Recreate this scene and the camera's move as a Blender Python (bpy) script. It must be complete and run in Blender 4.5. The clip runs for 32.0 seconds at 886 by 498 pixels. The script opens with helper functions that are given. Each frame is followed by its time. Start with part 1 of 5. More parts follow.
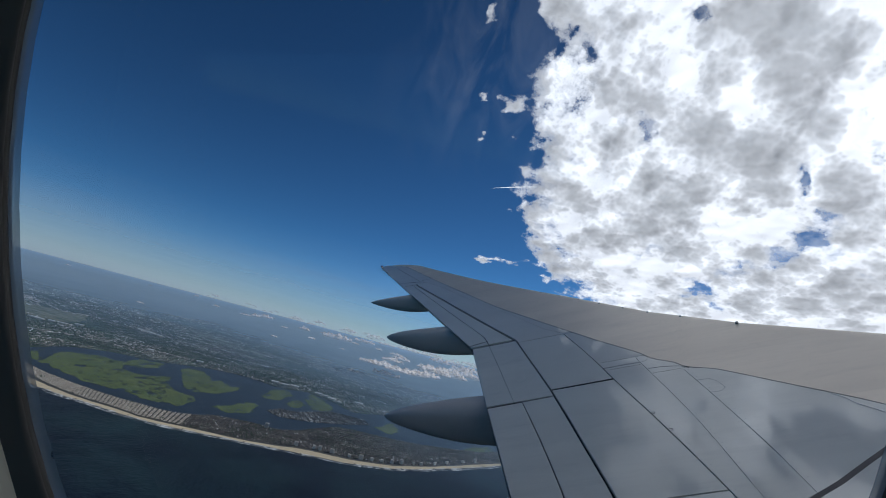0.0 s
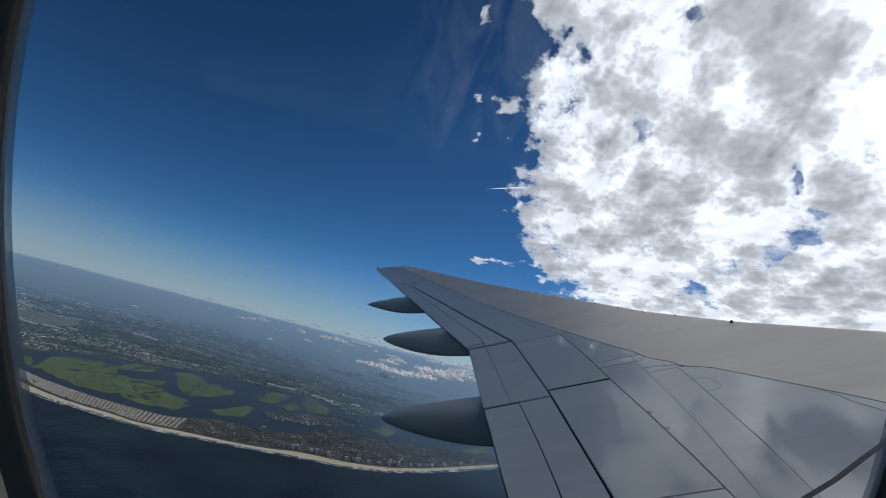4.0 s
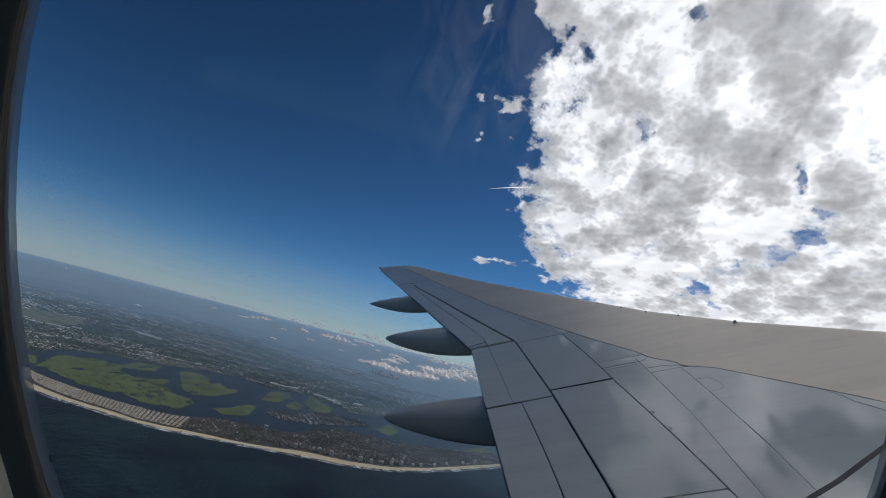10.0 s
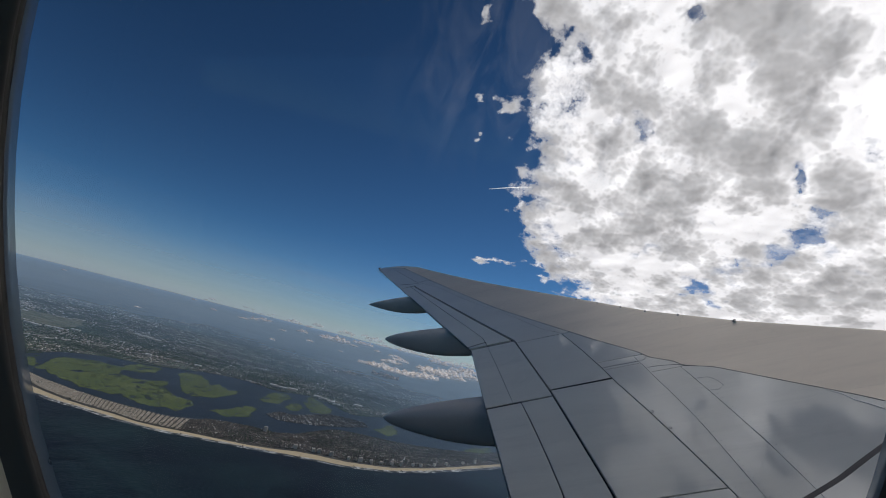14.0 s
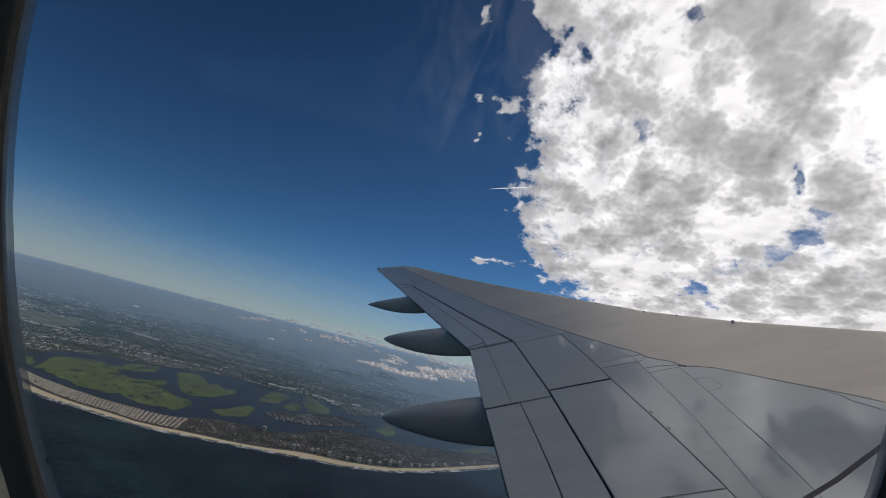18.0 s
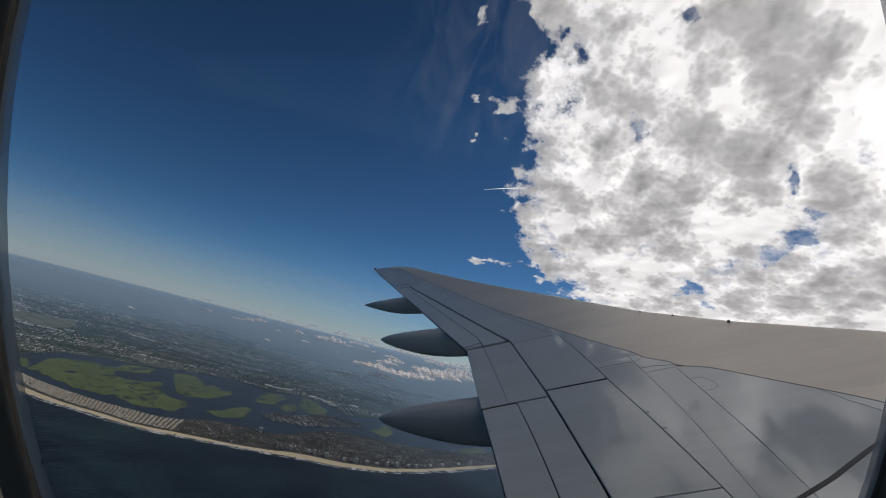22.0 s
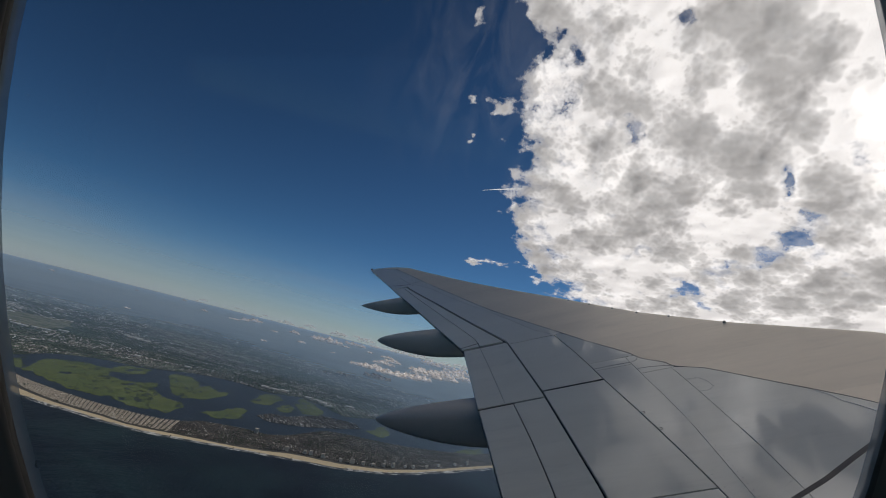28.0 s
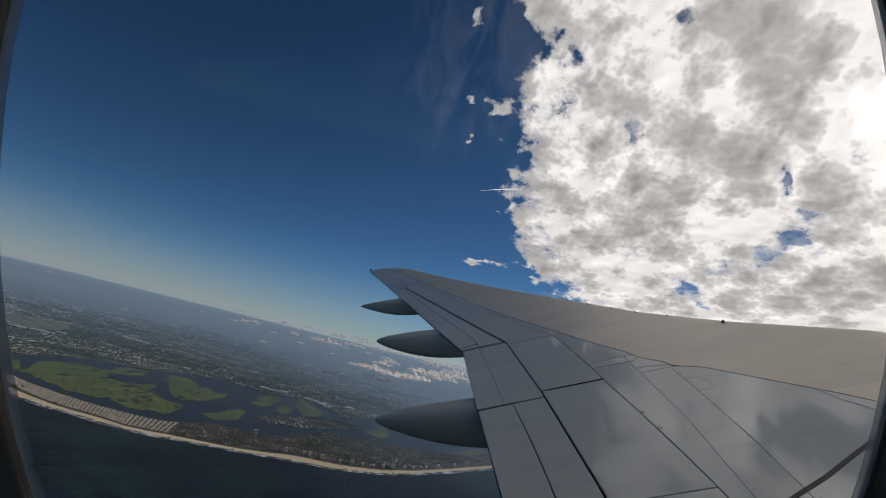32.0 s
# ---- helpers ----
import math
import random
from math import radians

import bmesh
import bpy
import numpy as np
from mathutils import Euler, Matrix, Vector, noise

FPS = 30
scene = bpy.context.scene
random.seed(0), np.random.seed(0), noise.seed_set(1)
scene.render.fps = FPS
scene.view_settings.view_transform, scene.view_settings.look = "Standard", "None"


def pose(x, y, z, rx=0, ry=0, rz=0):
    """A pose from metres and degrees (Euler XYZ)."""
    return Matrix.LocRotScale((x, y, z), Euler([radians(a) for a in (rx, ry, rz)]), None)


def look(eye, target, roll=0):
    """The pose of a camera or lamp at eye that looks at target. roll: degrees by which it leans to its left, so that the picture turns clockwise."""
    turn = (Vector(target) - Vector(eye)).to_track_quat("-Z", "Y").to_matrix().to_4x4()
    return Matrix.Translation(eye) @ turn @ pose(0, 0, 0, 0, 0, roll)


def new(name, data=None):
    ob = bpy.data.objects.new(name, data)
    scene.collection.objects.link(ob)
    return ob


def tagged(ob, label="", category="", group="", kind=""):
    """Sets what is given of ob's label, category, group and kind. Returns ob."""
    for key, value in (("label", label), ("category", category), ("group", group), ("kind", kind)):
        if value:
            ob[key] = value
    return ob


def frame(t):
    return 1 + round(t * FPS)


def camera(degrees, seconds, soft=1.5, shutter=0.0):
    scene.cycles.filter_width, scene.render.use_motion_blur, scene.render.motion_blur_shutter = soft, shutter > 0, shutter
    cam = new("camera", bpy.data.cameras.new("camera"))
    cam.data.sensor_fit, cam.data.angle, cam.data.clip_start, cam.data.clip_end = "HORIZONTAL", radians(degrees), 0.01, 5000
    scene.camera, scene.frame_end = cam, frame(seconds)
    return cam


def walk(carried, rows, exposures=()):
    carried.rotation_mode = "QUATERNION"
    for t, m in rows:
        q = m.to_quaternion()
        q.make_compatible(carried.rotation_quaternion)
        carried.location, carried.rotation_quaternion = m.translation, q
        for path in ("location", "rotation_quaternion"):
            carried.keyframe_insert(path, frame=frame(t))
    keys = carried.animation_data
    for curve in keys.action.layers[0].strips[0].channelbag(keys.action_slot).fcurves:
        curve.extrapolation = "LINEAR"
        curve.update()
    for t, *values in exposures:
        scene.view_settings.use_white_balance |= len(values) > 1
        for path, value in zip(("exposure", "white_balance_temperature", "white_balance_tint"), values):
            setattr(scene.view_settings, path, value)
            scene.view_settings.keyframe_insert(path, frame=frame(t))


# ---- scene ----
cam = camera(86.4, 32.0, soft=0.95)
EYE = 60.0                       # the eye over the sea; the land is a scaled country round it
BASE = pose(0, 0, EYE, 90 + 12.3, 0, 0) @ pose(0, 0, 0, 0, 0, 14.6)
# seconds and the small turns of the camera behind its window: nod, swing, lean
ROWS = [
    (0.0, -0.15, 0.41, 0.43), (0.5, -0.23, 0.97, 0.36), (1.0, -0.22, 0.88, 0.31), (1.5, -0.09, 0.11, -0.63), (2.0, -0.08, 0.06, -0.35),
    (2.5, -0.04, 0.06, -0.15), (3.0, -0.04, 0.05, -0.1), (3.5, -0.02, -0.11, 0.04), (5.5, 0.03, -0.03, -0.08), (6.0, 0.01, -0.1, 0.0),
    (6.5, -0.01, -0.03, -0.02), (7.0, -0.01, 0.07, -0.03), (7.5, -0.02, -0.01, 0.04), (8.0, -0.03, 0.11, 0.18), (8.5, -0.03, 0.06, 0.17),
    (9.0, -0.05, 0.11, 0.2), (9.5, -0.04, 0.11, 0.07), (10.0, -0.06, 0.2, 0.08), (10.5, -0.16, 0.39, -0.6), (11.0, -0.06, 0.07, -0.98),
    (11.5, -0.12, 0.22, -0.72), (12.0, -0.08, 0.26, -0.62), (12.5, 0.0, 0.09, -0.02), (13.0, -0.01, 0.03, -0.01), (13.5, -0.01, 0.06, -0.13),
    (14.0, -0.01, 0.11, -0.15), (14.5, -0.01, -0.03, -0.11), (16.5, -0.04, 0.16, -0.16), (17.0, 0.0, 0.0, 0.0), (18.0, 0.0, 0.0, 0.0),
    (19.0, -0.01, 0.08, -0.06), (20.0, 0.0, 0.0, 0.0), (20.5, 0.0, 0.01, -0.01), (21.0, 0.0, -0.08, -0.15), (21.5, 0.03, -0.32, -0.08),
    (22.0, 0.05, -0.39, -0.07), (22.5, 0.04, -0.33, -0.09), (23.0, 0.07, -0.43, -0.14), (23.5, 0.11, -0.59, -0.04), (24.0, 0.1, -0.52, -0.11),
    (24.5, 0.1, -0.51, -0.12), (25.0, 0.1, -0.56, -0.13), (25.5, 0.1, -0.61, -0.11), (27.5, 0.15, -0.72, -0.07), (28.0, 0.13, -0.77, 0.01),
    (28.5, 0.13, -0.76, 0.0), (29.0, 0.12, -0.78, -0.07), (30.0, 0.16, -0.89, -0.11), (31.0, 0.17, -0.84, -0.18), (32.0, 0.18, -0.91, -0.19),
]
walk(cam, [(t, BASE @ pose(0, 0, 0, nod, swing, lean)) for t, nod, swing, lean in ROWS],
     exposures=[(0.0, 0.14, 5800, 7), (6.0, 0.11, 5950, 7), (10.0, 0.08, 6200, 8), (14.0, 0.03, 6420, 10), (18.0, 0.0, 6500, 10), (24.0, -0.05, 6650, 10), (32.0, -0.09, 6800, 10)])

# the aircraft: x to the nose, y out along the wing, z up, from the eye
AIR = Matrix(((0.91637, 0.1246, -0.38044, 0), (-0.22296, 0.94815, -0.22651, 0), (0.33249, 0.29239, 0.89664, EYE), (0, 0, 0, 1)))

# ---- light ----
SUN_AZ, SUN_EL = 48.0, 33.0
world = bpy.data.worlds.new("sky")
scene.world = world
world.use_nodes = True
wn = world.node_tree.nodes
sky = wn.new("ShaderNodeTexSky")
sky.sky_type, sky.sun_disc = "NISHITA", False
sky.sun_elevation, sky.sun_rotation = radians(SUN_EL), radians(SUN_AZ)
sky.altitude, sky.air_density, sky.dust_density, sky.ozone_density = 3000, 0.8, 0.5, 2.2
deep = wn.new("ShaderNodeMix")
deep.data_type, deep.blend_type = "RGBA", "MULTIPLY"
deep.inputs[0].default_value = 1.0
deep.inputs[7].default_value = (0.29, 0.395, 0.41, 1)
contrast = wn.new("ShaderNodeGamma")
contrast.inputs[1].default_value = 1.3
world.node_tree.links.new(sky.outputs[0], deep.inputs[6])
world.node_tree.links.new(deep.outputs[2], contrast.inputs[0])
world.node_tree.links.new(contrast.outputs[0], wn["Background"].inputs[0])
wn["Background"].inputs[1].default_value = 0.1
lamp = bpy.data.lights.new("sun", "SUN")
lamp.energy, lamp.angle, lamp.color = 5.0, radians(0.53), (1.0, 0.95, 0.88)
sun = new("sun", lamp)
az, el = radians(SUN_AZ), radians(SUN_EL)
TO_SUN = Vector((math.sin(az) * math.cos(el), math.cos(az) * math.cos(el), math.sin(el)))
sun.matrix_world = look(TO_SUN * 3000, (0, 0, 0))


# ---- materials ----
class Mat:
    """A node material under construction."""

    def __init__(self, name, rough=0.6, metal=0.0, spec=0.5):
        self.m = bpy.data.materials.new(name)
        self.m.use_nodes = True
        self.t = self.m.node_tree
        self.b = self.t.nodes["Principled BSDF"]
        self.out = self.t.nodes["Material Output"]
        self.b.inputs["Roughness"].default_value = rough
        self.b.inputs["Metallic"].default_value = metal
        self.b.inputs["Specular IOR Level"].default_value = spec
        self.co = self.t.nodes.new("ShaderNodeTexCoord")

    def node(self, kind, **values):
        n = self.t.nodes.new(kind)
        for key, v in values.items():
            n.inputs[key].default_value = v
        return n

    def link(self, a, b):
        self.t.links.new(a, b)

    def noise(self, scale, detail=4.0, rough=0.55, stretch=None, coord="Object", distort=0.0):
        n = self.node("ShaderNodeTexNoise", Scale=scale, Detail=detail, Roughness=rough, Distortion=distort)
        src = self.co.outputs[coord]
        if stretch:
            mp = self.node("ShaderNodeMapping")
            mp.inputs["Scale"].default_value = stretch
            self.link(src, mp.inputs[0])
            src = mp.outputs[0]
        self.link(src, n.inputs["Vector"])
        return n.outputs["Fac"]

    def ramp(self, fac, *stops):
        r = self.t.nodes.new("ShaderNodeValToRGB")
        e = r.color_ramp.elements
        while len(e) < len(stops):
            e.new(0.5)
        for el_, (p, c) in zip(e, stops):
            el_.position, el_.color = p, (c, c, c, 1) if isinstance(c, (int, float)) else (*c, 1)
        self.link(fac, r.inputs[0])
        return r.outputs[0]

    def mix(self, fac, a, b, how="MIX"):
        n = self.t.nodes.new("ShaderNodeMix")
        n.data_type, n.blend_type = "RGBA", how
        for sock, v in ((n.inputs[0], fac), (n.inputs[6], a), (n.inputs[7], b)):
            if isinstance(v, (int, float)):
                sock.default_value = v if sock.type == "VALUE" else (v, v, v, 1)
            elif isinstance(v, tuple):
                sock.default_value = (*v, 1)
            else:
                self.link(v, sock)
        return n.outputs[2]

    def math(self, op, a, b=0.0, c=0.0):
        n = self.t.nodes.new("ShaderNodeMath")
        n.operation = op
        for sock, v in zip(n.inputs, (a, b, c)):
            if isinstance(v, (int, float)):
                sock.default_value = v
            else:
                self.link(v, sock)
        return n.outputs[0]

    def color(self, v):
        if isinstance(v, tuple):
            self.b.inputs["Base Color"].default_value = (*v, 1)
        else:
            self.link(v, self.b.inputs["Base Color"])
        return self

    def rough(self, v):
        self.link(v, self.b.inputs["Roughness"])
        return self

    def bump(self, fac, strength=0.3, dist=0.01):
        n = self.node("ShaderNodeBump", Strength=strength, Distance=dist)
        self.link(fac, n.inputs["Height"])
        self.link(n.outputs[0], self.b.inputs["Normal"])
        return n.outputs[0]

    def random(self):
        return self.t.nodes.new("ShaderNodeNewGeometry").outputs["Random Per Island"]

    def each(self):
        return self.t.nodes.new("ShaderNodeObjectInfo").outputs["Random"]


def painted(name, base, rough, coat=0.0, streak=0.06, metal=0.0):
    """Aircraft paint: stains drawn out along the airflow, smudges, fine dirt, uneven gloss."""
    k = Mat(name, rough, metal)
    big = k.noise(0.7, 4, 0.6, (0.5, 1.6, 1))
    fine = k.noise(9, 5, 0.65, (0.35, 1.6, 1))
    drawn = k.noise(2.2, 6, 0.7, (0.22, 2.4, 1))
    smudge = k.noise(1.6, 7, 0.72, distort=0.4)
    c = k.mix(k.ramp(big, (0.3, 0.0), (0.75, 1.0)), tuple(v * (1 - streak) for v in base), tuple(v * (1 + streak) for v in base))
    c = k.mix(k.ramp(fine, (0.45, 0.0), (0.8, 0.18)), c, tuple(v * 0.78 for v in base))
    c = k.mix(k.ramp(drawn, (0.5, 0.0), (0.76, 0.34)), c, tuple(v * 0.7 for v in base))
    c = k.mix(k.ramp(smudge, (0.58, 0.0), (0.72, 0.32)), c, tuple(v * 0.62 for v in base))
    one = k.math("MULTIPLY_ADD", k.each(), 0.1, 0.95)
    k.color(k.mix(1.0, c, one, "MULTIPLY"))
    k.rough(k.math("MULTIPLY_ADD", fine, 0.12, rough - 0.06))
    k.bump(k.math("MULTIPLY_ADD", k.noise(5.0, 3), 0.15, k.noise(1.3, 2)), 0.1, 0.006)
    if coat:
        k.b.inputs["Coat Weight"].default_value = coat
        k.link(k.ramp(drawn, (0.4, 0.03), (0.75, 0.1)), k.b.inputs["Coat Roughness"])
        k.b.inputs["Coat IOR"].default_value = 1.8
    return k.m


GREY_PAINT = painted("grey wing paint", (0.76, 0.73, 0.64), 0.3, 1.0)
SPOILER_PAINT = painted("spoiler paint", (0.77, 0.745, 0.655), 0.3, 0.9)
SLAT_METAL = painted("bare leading edge", (0.88, 0.775, 0.65), 0.42, 0.0, 0.07, 0.4)
FAIRING_PAINT = painted("fairing paint", (0.53, 0.515, 0.49), 0.42)


def plain(name, base, rough=0.6, metal=0.0, scale=20.0, vary=0.25):
    k = Mat(name, rough, metal)
    n = k.noise(scale, 4)
    k.color(k.mix(n, tuple(v * (1 - vary) for v in base), tuple(min(1, v * (1 + vary)) for v in base)))
    return k.m


DARK_GAP = plain("dark sealant and gap shade", (0.02, 0.02, 0.022), 0.8)
RUBBER = plain("black rubber", (0.12, 0.108, 0.1), 0.6)
RETAINER = plain("grey retainer", (0.06, 0.053, 0.045), 0.6)
TRIM = plain("cream cabin plastic", (0.88, 0.79, 0.63), 0.55, 0, 60, 0.04)
CABIN = plain("cabin lining", (0.82, 0.78, 0.7), 0.7, 0, 30, 0.05)
STEEL = plain("dull steel", (0.3, 0.3, 0.3), 0.35, 0.9)
BRIGHT_EDGE = plain("bright worn metal", (0.75, 0.74, 0.72), 0.3, 0.6)
STRIP = plain("worn black strip", (0.12, 0.105, 0.1), 0.6, 0, 4)
LAMP_GLASS = plain("lamp glass", (0.1, 0.02, 0.02), 0.1)

k = Mat("sea water", 0.35, 0, 0.035)
swell = k.noise(0.16, 6, 0.6, (1, 0.5, 1))
chop = k.noise(0.9, 5, 0.65, (1, 0.6, 1))
# broad dark and teal patches; the dark ones stand in for cloud shadow
k.color(k.mix(k.ramp(k.noise(0.016, 6, 0.62, distort=0.5), (0.44, 0.0), (0.7, 1.0)), (0.0036, 0.008, 0.0165), (0.0125, 0.031, 0.037)))
k.bump(k.math("ADD", k.math("MULTIPLY", swell, 2.2), chop), 0.5, 0.35)
SEA = k.m

k = Mat("bay water", 0.35, 0, 0.07)
k.color(k.mix(k.noise(0.02, 4), (0.006, 0.0145, 0.026), (0.0105, 0.0225, 0.037)))
k.bump(k.noise(0.8, 4), 0.2, 0.1)
BAY = k.m

k = Mat("suburb ground", 0.85)
town = k.noise(0.012, 5, 0.6)
vor = k.node("ShaderNodeTexVoronoi", Scale=0.45)
k.link(k.co.outputs["Object"], vor.inputs["Vector"])
vor2 = k.node("ShaderNodeTexVoronoi", Scale=0.11)
k.link(k.co.outputs["Object"], vor2.inputs["Vector"])
lots = k.ramp(vor.outputs["Color"], (0.0, (0.025, 0.04, 0.02)), (0.4, (0.055, 0.068, 0.04)), (0.6, (0.16, 0.15, 0.13)), (0.85, (0.33, 0.3, 0.26)), (1.0, (0.72, 0.69, 0.64)))
green = k.mix(k.noise(0.3, 5), (0.01, 0.028, 0.013), (0.04, 0.07, 0.032))
blocks = k.mix(k.ramp(vor2.outputs["Color"], (0.35, 0.0), (0.6, 1.0)), green, lots)
patch = k.ramp(k.noise(0.02, 7, 0.75, (1, 1.6, 1)), (0.38, 0.5), (0.62, 1.2))
wide = k.ramp(k.noise(0.005, 8, 0.75, (1, 1.7, 1)), (0.4, 0.45), (0.6, 1.8))
ground = k.mix(1.0, k.mix(k.ramp(town, (0.36, 0.0), (0.58, 1.0)), green, blocks), patch, "MULTIPLY")
k.color(k.mix(1.0, ground, wide, "MULTIPLY"))
SUBURB = k.m

k = Mat("marsh grass", 0.9)
c = k.mix(k.ramp(k.noise(0.05, 6, 0.6), (0.35, 0.0), (0.65, 1.0)), (0.06, 0.1, 0.022), (0.135, 0.165, 0.045))
k.color(k.mix(k.ramp(k.noise(0.45, 7, 0.7), (0.35, 0.0), (0.62, 1.0)), c, (0.05, 0.08, 0.025)))
MARSH = k.m

k = Mat("airfield grass", 0.9)
k.color(k.mix(k.ramp(k.noise(0.06, 6, 0.65, (1, 2.2, 1)), (0.4, 0.0), (0.6, 1.0)), (0.05, 0.075, 0.035), (0.17, 0.16, 0.1)))
FIELD_GRASS = k.m

k = Mat("beach sand", 0.9)
k.color(k.mix(k.noise(0.35, 6, 0.6), (0.38, 0.31, 0.2), (0.56, 0.47, 0.31)))
SAND = k.m

# ground tone lowered to carry the cloud shadow over the island
k = Mat("street ground", 0.9)
k.color(k.mix(k.noise(0.4, 6, 0.65), (0.022, 0.024, 0.022), (0.065, 0.062, 0.056)))
STREETS = k.m

k = Mat("house roofs and walls", 0.8)
roofs = k.ramp(k.random(), (0.0, (0.035, 0.034, 0.035)), (0.4, (0.11, 0.1, 0.09)), (0.72, (0.3, 0.26, 0.215)), (0.88, (0.58, 0.53, 0.46)), (0.96, (0.9, 0.88, 0.84)))
quarter = k.ramp(k.noise(0.05, 5, 0.6), (0.36, 0.35), (0.62, 1.2))
district = k.ramp(k.noise(0.013, 4, 0.6, (1, 1.7, 1)), (0.4, 0.45), (0.6, 1.25))
k.color(k.mix(1.0, k.mix(1.0, roofs, quarter, "MULTIPLY"), district, "MULTIPLY"))
HOUSES = k.m

k = Mat("cottage roofs", 0.85)
k.color(k.ramp(k.random(), (0.0, (0.13, 0.115, 0.1)), (0.35, (0.26, 0.225, 0.18)), (0.75, (0.44, 0.39, 0.31)), (0.93, (0.62, 0.56, 0.47)), (1.0, (0.82, 0.79, 0.72))))
COTTAGES = k.m
RENDERED = plain("pale rendered walls", (0.5, 0.46, 0.4), 0.8, 0, 0.8, 0.2)
HALL_ROOF = plain("white roof sheeting", (0.74, 0.72, 0.69), 0.6, 0, 0.4, 0.12)
# darker than the cottages: cloud shadow over the town is put into these roofs
k = Mat("shaded town roofs", 0.85)
brick = k.ramp(k.random(), (0.0, (0.03, 0.032, 0.03)), (0.4, (0.075, 0.066, 0.06)), (0.75, (0.15, 0.125, 0.11)), (0.93, (0.28, 0.24, 0.21)), (0.985, (0.62, 0.6, 0.57)))
k.color(k.mix(1.0, brick, k.ramp(k.noise(0.09, 5, 0.65), (0.36, 0.35), (0.62, 1.35)), "MULTIPLY"))
SHADED_TOWN = k.m
ROCK = plain("dark wet rock", (0.05, 0.047, 0.042), 0.85, 0, 3.0, 0.4)

k = Mat("tree crowns", 0.9)
k.color(k.ramp(k.random(), (0.0, (0.018, 0.037, 0.026)), (1.0, (0.056, 0.083, 0.05))))
TREES = k.m

k = Mat("pale flat roofs", 0.7)
k.color(k.ramp(k.random(), (0.0, (0.25, 0.21, 0.18)), (0.5, (0.42, 0.36, 0.31)), (0.8, (0.6, 0.55, 0.5)), (1.0, (0.82, 0.8, 0.78))))
WHITE_ROOF = k.m
LANE = plain("sandy asphalt lanes", (0.37, 0.33, 0.27), 0.9, 0, 0.3, 0.2)
CONCRETE = plain("runway concrete", (0.36, 0.34, 0.31), 0.85, 0, 0.1, 0.2)


def see_through(k, alpha, *lobes):
    """The surface as lobes (weight, node) under a varying cover, clear beyond it."""
    clear = k.t.nodes.new("ShaderNodeBsdfTransparent")
    shader = lobes[0][1]
    for w, s in lobes[1:]:
        mx = k.t.nodes.new("ShaderNodeMixShader")
        mx.inputs[0].default_value = w
        k.link(shader, mx.inputs[1])
        k.link(s, mx.inputs[2])
        shader = mx.outputs[0]
    mx = k.t.nodes.new("ShaderNodeMixShader")
    if isinstance(alpha, (int, float)):
        mx.inputs[0].default_value = alpha
    else:
        k.link(alpha, mx.inputs[0])
    k.link(clear.outputs[0], mx.inputs[1])
    k.link(shader, mx.inputs[2])
    k.link(mx.outputs[0], k.out.inputs[0])
    return k.m


def surf_foam():
    k = Mat("surf foam", 0.8)
    k.color((0.8, 0.82, 0.82))
    a = k.ramp(k.noise(0.2, 8, 0.75), (0.42, 0.0), (0.6, 0.75))
    return see_through(k, a, (1, k.b.outputs[0]))


FOAM = surf_foam()


